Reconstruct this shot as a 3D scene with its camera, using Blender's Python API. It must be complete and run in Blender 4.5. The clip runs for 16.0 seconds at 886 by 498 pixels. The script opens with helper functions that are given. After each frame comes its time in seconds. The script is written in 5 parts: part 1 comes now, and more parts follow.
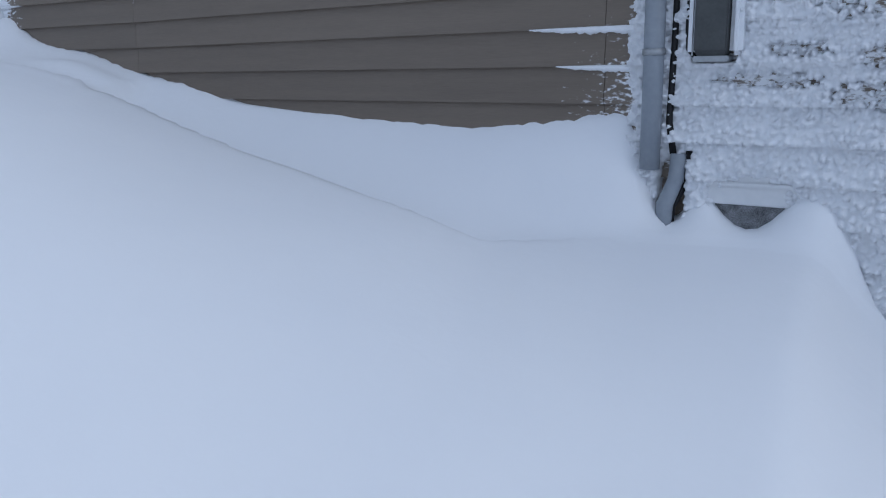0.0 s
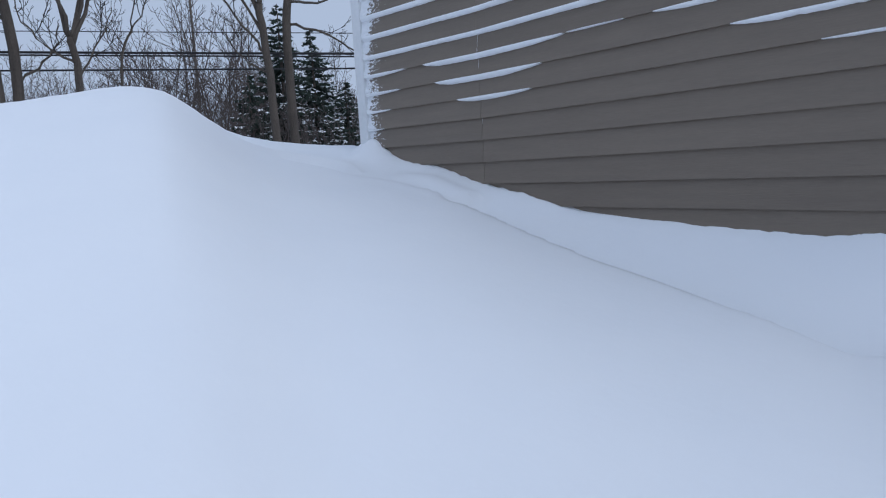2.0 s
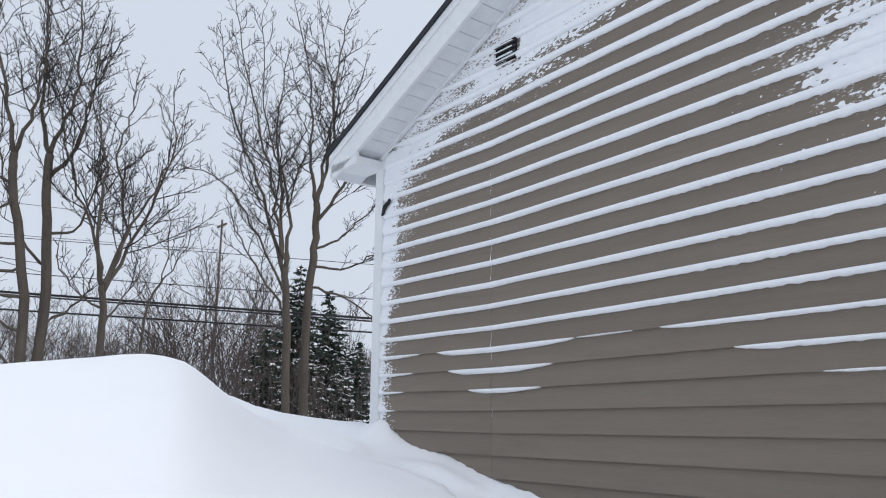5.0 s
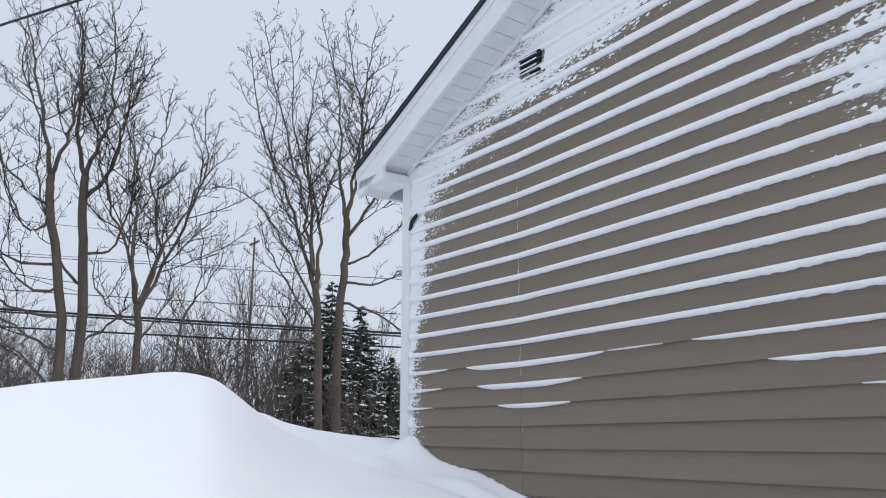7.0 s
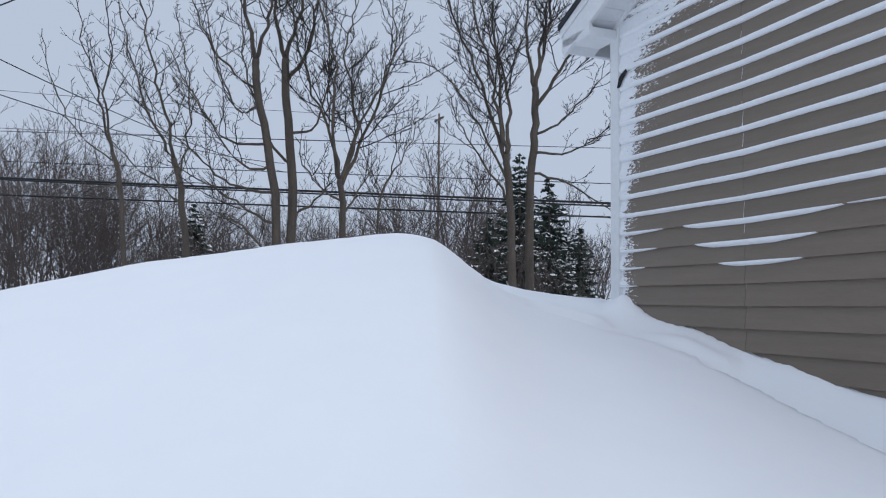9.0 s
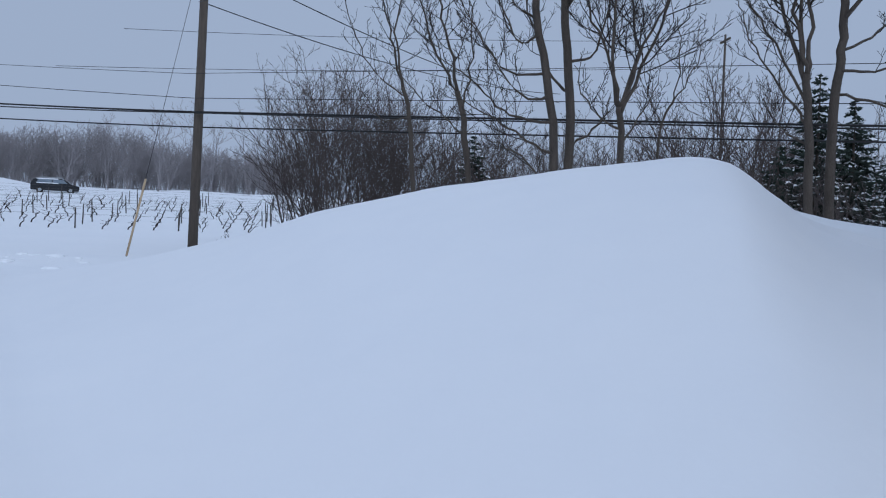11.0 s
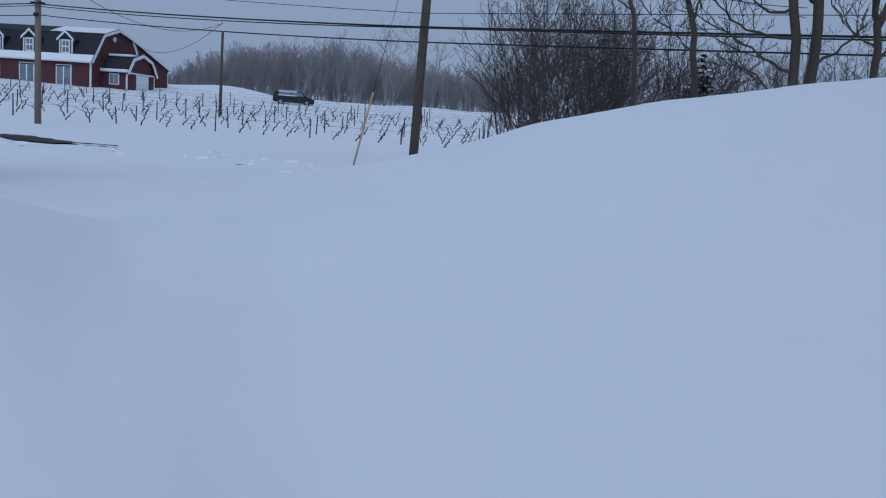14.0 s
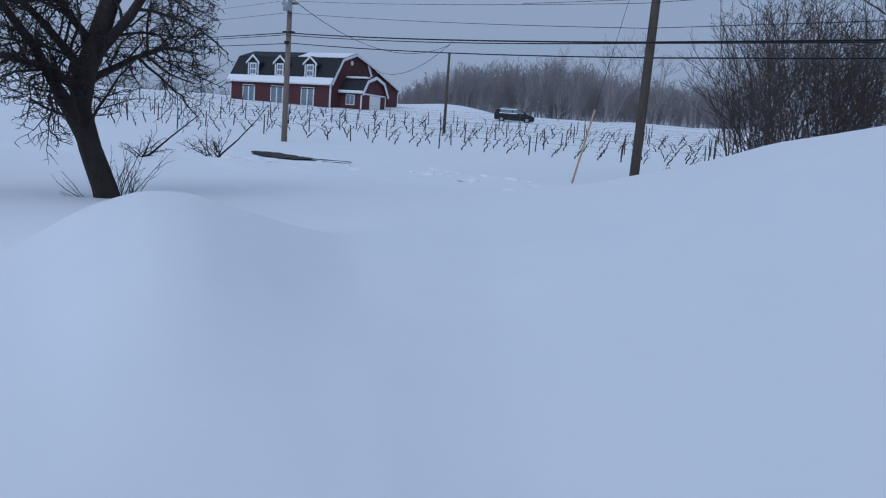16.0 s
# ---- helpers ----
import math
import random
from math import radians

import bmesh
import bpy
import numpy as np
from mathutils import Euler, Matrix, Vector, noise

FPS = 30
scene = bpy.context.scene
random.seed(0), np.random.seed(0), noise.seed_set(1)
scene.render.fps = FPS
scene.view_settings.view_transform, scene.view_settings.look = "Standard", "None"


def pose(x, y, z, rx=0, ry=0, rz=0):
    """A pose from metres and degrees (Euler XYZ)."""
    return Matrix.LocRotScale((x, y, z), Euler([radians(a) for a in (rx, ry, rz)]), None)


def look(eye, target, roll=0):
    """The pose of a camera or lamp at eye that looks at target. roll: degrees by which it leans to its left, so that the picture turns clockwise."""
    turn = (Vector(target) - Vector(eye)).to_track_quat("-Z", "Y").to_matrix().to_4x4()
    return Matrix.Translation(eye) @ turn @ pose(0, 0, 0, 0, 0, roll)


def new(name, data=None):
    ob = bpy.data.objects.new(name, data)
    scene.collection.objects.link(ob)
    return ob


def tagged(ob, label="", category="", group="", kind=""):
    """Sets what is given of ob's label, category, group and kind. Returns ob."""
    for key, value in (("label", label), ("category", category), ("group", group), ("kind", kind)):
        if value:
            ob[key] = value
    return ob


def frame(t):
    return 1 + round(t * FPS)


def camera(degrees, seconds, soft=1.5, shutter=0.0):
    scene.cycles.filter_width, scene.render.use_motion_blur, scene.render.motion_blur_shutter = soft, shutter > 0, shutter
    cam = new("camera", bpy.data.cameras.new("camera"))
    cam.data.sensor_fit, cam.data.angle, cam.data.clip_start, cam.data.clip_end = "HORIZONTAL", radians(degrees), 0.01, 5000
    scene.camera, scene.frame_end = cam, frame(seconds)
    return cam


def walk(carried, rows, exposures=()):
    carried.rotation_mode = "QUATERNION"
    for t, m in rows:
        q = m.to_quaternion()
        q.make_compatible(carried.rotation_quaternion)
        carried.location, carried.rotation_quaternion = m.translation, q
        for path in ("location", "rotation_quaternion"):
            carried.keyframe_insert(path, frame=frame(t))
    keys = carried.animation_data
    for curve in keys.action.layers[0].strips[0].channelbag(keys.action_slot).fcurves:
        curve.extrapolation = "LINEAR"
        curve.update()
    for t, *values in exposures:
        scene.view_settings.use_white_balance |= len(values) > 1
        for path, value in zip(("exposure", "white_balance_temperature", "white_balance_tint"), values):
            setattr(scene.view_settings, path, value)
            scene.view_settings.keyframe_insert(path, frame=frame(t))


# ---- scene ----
cam = camera(58.1, 16.0, 1.15)
PATH = [
    (0, (3.251, -2.582, 1.048), (2.235, -0.927, 0.569), -1.3),
    (0.5, (3.214, -2.646, 1.068), (2.003, -1.104, 0.675), -2.0),
    (1, (3.167, -2.728, 1.091), (1.818, -1.288, 0.762), -2.5),
    (1.5, (3.164, -2.833, 1.128), (1.708, -1.493, 0.838), -3.4),
    (2, (3.159, -2.87, 1.153), (1.613, -1.623, 0.918), -3.6),
    (2.5, (3.149, -2.862, 1.175), (1.535, -1.69, 1.024), -3.1),
    (3, (3.172, -2.905, 1.214), (1.523, -1.774, 1.169), -3.0),
    (3.5, (3.215, -2.925, 1.257), (1.574, -1.785, 1.352), -2.2),
    (4, (3.223, -2.93, 1.275), (1.626, -1.748, 1.505), -1.2),
    (4.5, (3.244, -2.917, 1.285), (1.7, -1.695, 1.637), -0.0),
    (4.7, (3.216, -2.928, 1.29), (1.692, -1.694, 1.683), 0.3),
    (6.8, (3.207, -2.897, 1.312), (1.653, -1.724, 1.77), -0.0),
    (7, (3.211, -2.897, 1.302), (1.643, -1.738, 1.748), 0.1),
    (7.5, (3.225, -2.939, 1.286), (1.61, -1.827, 1.681), 0.2),
    (8, (3.22, -2.984, 1.26), (1.537, -1.951, 1.575), 0.7),
    (8.5, (3.172, -3.033, 1.22), (1.409, -2.113, 1.437), 0.6),
    (9, (3.13, -3.041, 1.224), (1.298, -2.25, 1.355), 0.6),
    (9.5, (3.128, -3.067, 1.217), (1.239, -2.416, 1.282), 0.5),
    (10, (3.148, -3.12, 1.202), (1.211, -2.623, 1.228), 0.8),
    (10.2, (3.148, -3.133, 1.198), (1.194, -2.705, 1.21), 0.9),
    (12.3, (3.122, -3.132, 1.128), (1.138, -3.321, 0.955), 4.0),
    (12.5, (3.131, -3.138, 1.125), (1.151, -3.351, 0.937), 4.1),
    (13, (3.165, -3.136, 1.129), (1.194, -3.394, 0.909), 4.1),
    (13.5, (3.201, -3.132, 1.117), (1.241, -3.436, 0.865), 4.1),
    (14, (3.204, -3.119, 1.117), (1.258, -3.486, 0.838), 4.2),
    (14.5, (3.25, -3.07, 1.124), (1.323, -3.521, 0.831), 4.2),
    (15, (3.265, -3.096, 1.127), (1.366, -3.648, 0.829), 4.1),
    (15.5, (3.232, -3.116, 1.136), (1.369, -3.786, 0.848), 4.1),
    (16, (3.164, -3.171, 1.139), (1.386, -4.045, 0.862), 4.2),
]
# exposure follows the phone: dim at the drift, brighter towards the sky, bluer at the end
EXPOSURES = [(0.0, -0.28, 5600, 10), (1.0, -0.16, 5620, 10), (2.0, -0.19, 5650, 10), (3.2, -0.09, 5950, 10), (4.5, 0.30, 6550, 10),
             (7.5, 0.28, 6550, 10), (9.0, -0.06, 6050, 10), (10.2, -0.30, 5650, 10), (12.3, -0.74, 5300, 10), (14.5, -0.84, 5200, 10), (16.0, -0.75, 5200, 10)]

# ---------------------------------------------------------------- world and sun
world = bpy.data.worlds.new("winter_sky")
scene.world = world
world.use_nodes = True
wn, wl = world.node_tree.nodes, world.node_tree.links
wn.clear()
w_out = wn.new("ShaderNodeOutputWorld")
w_bg = wn.new("ShaderNodeBackground")
w_sky = wn.new("ShaderNodeTexSky")
w_sky.sky_type = 'NISHITA'
w_sky.sun_disc = False
w_sky.sun_elevation = radians(40)
w_sky.sun_rotation = radians(84)
w_sky.dust_density = 4.0
w_hsv = wn.new("ShaderNodeHueSaturation")
w_hsv.inputs["Saturation"].default_value = 0.30
w_mix = wn.new("ShaderNodeMixRGB")
w_mix.inputs["Fac"].default_value = 0.90
w_mix.inputs["Color2"].default_value = (4.75, 5.25, 6.1, 1)
w_tc = wn.new("ShaderNodeTexCoord")
w_sep = wn.new("ShaderNodeSeparateXYZ")
w_map = wn.new("ShaderNodeMapRange")
w_map.inputs["From Min"].default_value = 0.0
w_map.inputs["From Max"].default_value = 1.0
w_map.inputs["To Min"].default_value = 1.12
w_map.inputs["To Max"].default_value = 1.45
w_mul = wn.new("ShaderNodeMixRGB")
w_mul.blend_type = 'MULTIPLY'
w_mul.inputs["Fac"].default_value = 1.0
wl.new(w_sky.outputs[0], w_hsv.inputs["Color"])
wl.new(w_hsv.outputs[0], w_mix.inputs["Color1"])
wl.new(w_tc.outputs["Generated"], w_sep.inputs[0])
w_pow = wn.new("ShaderNodeMath")
w_pow.operation = 'POWER'
w_pow.inputs[1].default_value = 3.0
w_pow.use_clamp = True
wl.new(w_sep.outputs["Z"], w_pow.inputs[0])
wl.new(w_pow.outputs[0], w_map.inputs["Value"])
wl.new(w_mix.outputs[0], w_mul.inputs["Color1"])
wl.new(w_map.outputs[0], w_mul.inputs["Color2"])
wl.new(w_mul.outputs[0], w_bg.inputs["Color"])
w_bg.inputs["Strength"].default_value = 0.10
wl.new(w_bg.outputs[0], w_out.inputs["Surface"])

sun_data = bpy.data.lights.new("sun", 'SUN')
sun_data.energy = 1.1
sun_data.angle = radians(45)
sun_data.color = (1.0, 0.985, 0.965)
sun = new("sun", sun_data)
sun.matrix_world = look((14.2, 1.5, 12), (0, 0, 0))

walk(cam, [(t, look(e, a, r)) for t, e, a, r in PATH], EXPOSURES)


# ---------------------------------------------------------------- materials
def material(name, base, rough=0.7, second=None, scale=6.0, stretch=(1, 1, 1), bump=0.2, bump_scale=60.0, metal=0.0,
             bump_dist=0.004, rand=0.0, detail=6.0, coords="Object", spec=0.4):
    """Two-scale noise between two tones, with fine relief."""
    m = bpy.data.materials.new(name)
    m.use_nodes = True
    n, l = m.node_tree.nodes, m.node_tree.links
    b = n["Principled BSDF"]
    b.inputs["Roughness"].default_value = rough
    b.inputs["Metallic"].default_value = metal
    b.inputs["Specular IOR Level"].default_value = spec
    second = second or tuple(c * 0.75 for c in base)
    tc = n.new("ShaderNodeTexCoord")
    mp = n.new("ShaderNodeMapping")
    mp.inputs["Scale"].default_value = stretch
    l.new(tc.outputs[coords], mp.inputs["Vector"])
    a1 = n.new("ShaderNodeTexNoise")
    a1.inputs["Scale"].default_value = scale
    a1.inputs["Detail"].default_value = detail
    a2 = n.new("ShaderNodeTexNoise")
    a2.inputs["Scale"].default_value = scale * 9
    a2.inputs["Detail"].default_value = 3
    l.new(mp.outputs[0], a1.inputs["Vector"])
    l.new(mp.outputs[0], a2.inputs["Vector"])
    add = n.new("ShaderNodeMath")
    add.operation = 'MULTIPLY_ADD'
    add.inputs[1].default_value = 0.45
    l.new(a2.outputs["Fac"], add.inputs[0])
    sc = n.new("ShaderNodeMath")
    sc.operation = 'MULTIPLY'
    sc.inputs[1].default_value = 0.55
    l.new(a1.outputs["Fac"], sc.inputs[0])
    l.new(sc.outputs[0], add.inputs[2])
    ramp = n.new("ShaderNodeValToRGB")
    ramp.color_ramp.elements[0].position = 0.32
    ramp.color_ramp.elements[1].position = 0.68
    ramp.color_ramp.elements[0].color = (*second, 1)
    ramp.color_ramp.elements[1].color = (*base, 1)
    l.new(add.outputs[0], ramp.inputs["Fac"])
    col = ramp.outputs["Color"]
    if rand:
        oi = n.new("ShaderNodeObjectInfo")
        mr = n.new("ShaderNodeMapRange")
        mr.inputs["To Min"].default_value = 1 - rand
        mr.inputs["To Max"].default_value = 1 + rand
        l.new(oi.outputs["Random"], mr.inputs["Value"])
        mx = n.new("ShaderNodeMixRGB")
        mx.blend_type = 'MULTIPLY'
        mx.inputs["Fac"].default_value = 1
        l.new(col, mx.inputs["Color1"])
        l.new(mr.outputs[0], mx.inputs["Color2"])
        col = mx.outputs[0]
    l.new(col, b.inputs["Base Color"])
    if bump:
        a3 = n.new("ShaderNodeTexNoise")
        a3.inputs["Scale"].default_value = bump_scale
        a3.inputs["Detail"].default_value = 5
        l.new(mp.outputs[0], a3.inputs["Vector"])
        bp = n.new("ShaderNodeBump")
        bp.inputs["Strength"].default_value = bump
        bp.inputs["Distance"].default_value = bump_dist
        l.new(a3.outputs["Fac"], bp.inputs["Height"])
        l.new(bp.outputs[0], b.inputs["Normal"])
    return m


M_SNOW = material("drift_snow", (0.86, 0.875, 0.90), 0.75, (0.83, 0.85, 0.885), 0.35, (1, 1, 1), 0.25, 22, bump_dist=0.006, spec=0.25)
M_CRUST = material("crusted_snow", (0.88, 0.89, 0.91), 0.6, (0.80, 0.83, 0.87), 30, (1, 1, 1), 0.5, 160, bump_dist=0.004, spec=0.3)
M_SIDING = material("vinyl_siding", (0.200, 0.165, 0.130), 0.5, (0.166, 0.136, 0.108), 5, (0.5, 6, 6), 0.35, 40, bump_dist=0.002, rand=0.05)
M_WHITE = material("white_trim", (0.78, 0.79, 0.80), 0.45, (0.68, 0.70, 0.72), 4, (1, 1, 1), 0.1, 80)
M_SOFFIT = material("soffit_vinyl", (0.74, 0.75, 0.77), 0.5, (0.62, 0.64, 0.67), 8, (1, 1, 1), 0.2, 220)
M_SHINGLE = material("roof_shingle", (0.035, 0.038, 0.045), 0.9, (0.018, 0.020, 0.025), 9, (1, 1, 1), 0.6, 90)
M_DARK = material("dark_cavity_and_shade", (0.012, 0.012, 0.014), 0.8, None, 10, bump=0)
M_ICE = material("iced_pane", (0.34, 0.35, 0.37), 0.4, (0.008, 0.009, 0.010), 30, (1, 1, 1), 0.5, 60)
M_PIPE = material("grey_conduit", (0.30, 0.33, 0.37), 0.45, (0.24, 0.27, 0.31), 6, (1, 1, 1), 0.12, 60)
M_CABLE = material("black_cable", (0.014, 0.014, 0.016), 0.6, None, 6, bump=0)
M_BOX = material("grey_metal_box", (0.085, 0.09, 0.09), 0.5, (0.06, 0.063, 0.065), 14, (1, 1, 1), 0.2, 70, metal=0.2)
M_GALV = material("galvanised", (0.42, 0.44, 0.46), 0.4, (0.32, 0.34, 0.36), 12, metal=0.7)
M_BARK = material("grey_bark", (0.104, 0.085, 0.068), 0.9, (0.045, 0.037, 0.031), 3, (3, 3, 0.8), 0.9, 30, bump_dist=0.02)
M_TWIG = material("dark_twig", (0.034, 0.028, 0.025), 0.9, (0.019, 0.016, 0.015), 5, bump=0)
M_APPLE = material("apple_bark", (0.050, 0.040, 0.036), 0.9, (0.020, 0.017, 0.017), 4, (3, 3, 1), 1.0, 26, bump_dist=0.02)
# distance haze is put into these paler branch colours, most in the hill woods
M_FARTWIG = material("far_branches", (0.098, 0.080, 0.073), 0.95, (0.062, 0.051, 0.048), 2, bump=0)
M_FARWOOD = material("haze_tinted_woods", (0.32, 0.30, 0.305), 0.95, (0.25, 0.235, 0.245), 2, bump=0)
M_SPRUCE = material("spruce_needles", (0.030, 0.045, 0.034), 0.9, (0.014, 0.022, 0.018), 4, bump=0)
M_POLE = material("weathered_pole", (0.120, 0.098, 0.078), 0.9, (0.060, 0.050, 0.042), 5, (4, 4, 0.4), 0.8, 40, bump_dist=0.01)
M_POLE_PALE = material("pale_pole", (0.25, 0.20, 0.165), 0.9, (0.16, 0.13, 0.11), 5, (4, 4, 0.4), 0.8, 40, bump_dist=0.01)
M_STAKE = material("yellow_guard", (0.50, 0.38, 0.24), 0.6, (0.40, 0.30, 0.19), 5, bump=0.1)
M_RED = material("barn_red", (0.092, 0.030, 0.034), 0.75, (0.070, 0.024, 0.028), 1.5, (1, 1, 4), 0.3, 20)
M_GLASS = material("window_glass", (0.22, 0.27, 0.32), 0.08, (0.12, 0.15, 0.18), 0.6, bump=0, spec=0.6)
M_POST = material("vine_post", (0.080, 0.072, 0.066), 0.9, (0.045, 0.040, 0.038), 3, bump=0)
M_VINE = material("vine_wood", (0.040, 0.032, 0.030), 0.95, None, 3, bump=0)
M_CAR = material("dark_car_paint", (0.016, 0.018, 0.022), 0.25, None, 3, bump=0, spec=0.5)
M_TYRE = material("tyre", (0.012, 0.012, 0.012), 0.9, None, 3, bump=0)
M_ROAD = material("wet_asphalt", (0.040, 0.036, 0.034), 0.8, (0.020, 0.018, 0.018), 2, bump=0.4, bump_scale=20)


def add_frost(m, rime):
    """A dusting of rime over the boards: dense at the corner and under the rake, stippled out by fine noise."""
    n, l = m.node_tree.nodes, m.node_tree.links
    b = n["Principled BSDF"]
    old = b.inputs["Base Color"].links[0].from_socket
    geo = n.new("ShaderNodeNewGeometry")
    sep = n.new("ShaderNodeSeparateXYZ")
    l.new(geo.outputs["Position"], sep.inputs[0])
    X, Z = sep.outputs["X"], sep.outputs["Z"]

    def calc(op, a, c, d=None):
        q = n.new("ShaderNodeMath")
        q.operation = op
        for i, v in enumerate((a, c, d)):
            if v is None:
                continue
            if isinstance(v, (int, float)):
                q.inputs[i].default_value = v
            else:
                l.new(v, q.inputs[i])
        return q.outputs[0]
    cx = calc('SUBTRACT', X, -1.07)
    wz = calc('MULTIPLY_ADD', calc('MAXIMUM', calc('SUBTRACT', Z, 1.9), 0.0), 0.42, 0.19)
    corner = calc('SUBTRACT', 1.0, calc('DIVIDE', cx, wz))
    below = calc('SUBTRACT', calc('MULTIPLY_ADD', cx, 0.455, 3.03), Z)
    rake = calc('SUBTRACT', 1.0, calc('DIVIDE', below, calc('MINIMUM', calc('MULTIPLY_ADD', cx, 0.16, 0.42), 0.72)))
    dx = calc('DIVIDE', calc('SUBTRACT', X, 2.6), 1.05)
    dz = calc('DIVIDE', calc('SUBTRACT', Z, 2.68), 0.33)
    patch = calc('SUBTRACT', 0.95, calc('ADD', calc('MULTIPLY', dx, dx), calc('MULTIPLY', dz, dz)))
    ex = calc('DIVIDE', calc('SUBTRACT', X, 3.0), 0.75)
    ez = calc('DIVIDE', calc('SUBTRACT', Z, 0.9), 0.45)
    low = calc('SUBTRACT', 1.1, calc('ADD', calc('MULTIPLY', ex, ex), calc('MULTIPLY', ez, ez)))
    amount = calc('MAXIMUM', calc('MAXIMUM', corner, rake), calc('MAXIMUM', patch, low))
    amount = calc('MINIMUM', amount, 0.85)
    mp = n.new("ShaderNodeMapping")
    mp.inputs["Scale"].default_value = (0.45, 1, 1)
    l.new(geo.outputs["Position"], mp.inputs["Vector"])
    fine = n.new("ShaderNodeTexNoise")
    fine.inputs["Scale"].default_value = 95
    fine.inputs["Detail"].default_value = 4
    wide = n.new("ShaderNodeTexNoise")
    wide.inputs["Scale"].default_value = 11
    wide.inputs["Detail"].default_value = 4
    l.new(mp.outputs[0], fine.inputs["Vector"])
    l.new(mp.outputs[0], wide.inputs["Vector"])
    v = calc('ADD', calc('MULTIPLY_ADD', calc('SUBTRACT', fine.outputs["Fac"], 0.5), 3.0, amount), calc('MULTIPLY', calc('SUBTRACT', wide.outputs["Fac"], 0.5), 1.3))
    rng_ = n.new("ShaderNodeMapRange")
    rng_.interpolation_type = 'SMOOTHSTEP'
    rng_.inputs["From Min"].default_value = 0.36
    rng_.inputs["From Max"].default_value = 0.95
    l.new(v, rng_.inputs["Value"])
    mix = n.new("ShaderNodeMixRGB")
    l.new(rng_.outputs[0], mix.inputs["Fac"])
    l.new(old, mix.inputs["Color1"])
    mix.inputs["Color2"].default_value = (*rime, 1)
    l.new(mix.outputs[0], b.inputs["Base Color"])


add_frost(M_SIDING, (0.84, 0.855, 0.88))


# ---------------------------------------------------------------- mesh helpers
def mesh_object(name, verts, faces, mat, parent=None, smooth=False, label=""):
    me = bpy.data.meshes.new(name)
    me.from_pydata([tuple(map(float, v)) for v in verts], [], [tuple(int(i) for i in f) for f in faces])
    if mat:
        me.materials.append(mat)
    if smooth:
        me.polygons.foreach_set("use_smooth", [True] * len(me.polygons))
    me.update()
    ob = new(name, me)
    if parent:
        ob.parent = parent
    if label:
        ob["label"] = label
    return ob


def part(name, bm, mat, parent=None, label="", smooth=False):
    me = bpy.data.meshes.new(name)
    bm.normal_update()
    bm.to_mesh(me)
    bm.free()
    me.materials.append(mat)
    if smooth:
        me.polygons.foreach_set("use_smooth", [True] * len(me.polygons))
    ob = new(name, me)
    if parent:
        ob.parent = parent
    if label:
        ob["label"] = label
    return ob


def thing(name, x, y, z, label, category, group="", rz=0.0, kind=""):
    ob = new(name)
    ob.matrix_world = pose(x, y, z, 0, 0, rz)
    return tagged(ob, label, category, group, kind)


def box_bm(x0, x1, y0, y1, z0, z1, bevel=0.0, bm=None, m=None):
    bm = bm or bmesh.new()
    r = bmesh.ops.create_cube(bm, size=1.0)
    bmesh.ops.transform(bm, verts=r["verts"], matrix=Matrix.LocRotScale(((x0 + x1) / 2, (y0 + y1) / 2, (z0 + z1) / 2), None, (x1 - x0, y1 - y0, z1 - z0)))
    if bevel:
        es = list({e for v in r["verts"] for e in v.link_edges})
        bmesh.ops.bevel(bm, geom=es, offset=bevel, segments=2, affect='EDGES', clamp_overlap=True)
    if m:
        bmesh.ops.transform(bm, verts=bm.verts[:], matrix=m)
    return bm


def prism_bm(outline, depth_axis, a0, a1):
    """A closed outline in two axes pushed along the third one."""
    bm = bmesh.new()
    def put(p, a):
        return {"x": (a, p[0], p[1]), "y": (p[0], a, p[1]), "z": (p[0], p[1], a)}[depth_axis]
    va = [bm.verts.new(put(p, a0)) for p in outline]
    vb = [bm.verts.new(put(p, a1)) for p in outline]
    bm.faces.new(va)
    bm.faces.new(vb[::-1])
    k = len(outline)
    for i in range(k):
        bm.faces.new((va[i], vb[i], vb[(i + 1) % k], va[(i + 1) % k]))
    bmesh.ops.recalc_face_normals(bm, faces=bm.faces[:])
    return bm


def tubes(paths, sides=5):
    """Verts and faces of tapered tubes; a path is a list of (point, radius)."""
    verts, faces = [], []
    for path in paths:
        n = len(path)
        base = len(verts)
        sd = sides if path[0][1] > 0.012 else 3
        for i, (p, r) in enumerate(path):
            q = path[min(i + 1, n - 1)][0] - path[max(i - 1, 0)][0]
            q = q.normalized() if q.length > 1e-9 else Vector((0, 0, 1))
            a = q.orthogonal().normalized()
            b = q.cross(a)
            for k in range(sd):
                an = 2 * math.pi * k / sd
                verts.append(p + a * (math.cos(an) * r) + b * (math.sin(an) * r))
        for i in range(n - 1):
            for k in range(sd):
                k2 = (k + 1) % sd
                faces.append((base + i * sd + k, base + i * sd + k2, base + (i + 1) * sd + k2, base + (i + 1) * sd + k))
        faces.append(tuple(base + k for k in range(sd))[::-1])
        faces.append(tuple(base + (n - 1) * sd + k for k in range(sd)))
    return verts, faces


def tube_object(name, paths, mat, parent=None, sides=5, label=""):
    v, f = tubes(paths, sides)
    return mesh_object(name, v, f, mat, parent, True, label)


def smooth01(t):
    t = np.clip(t, 0, 1)
    return t * t * (3 - 2 * t)


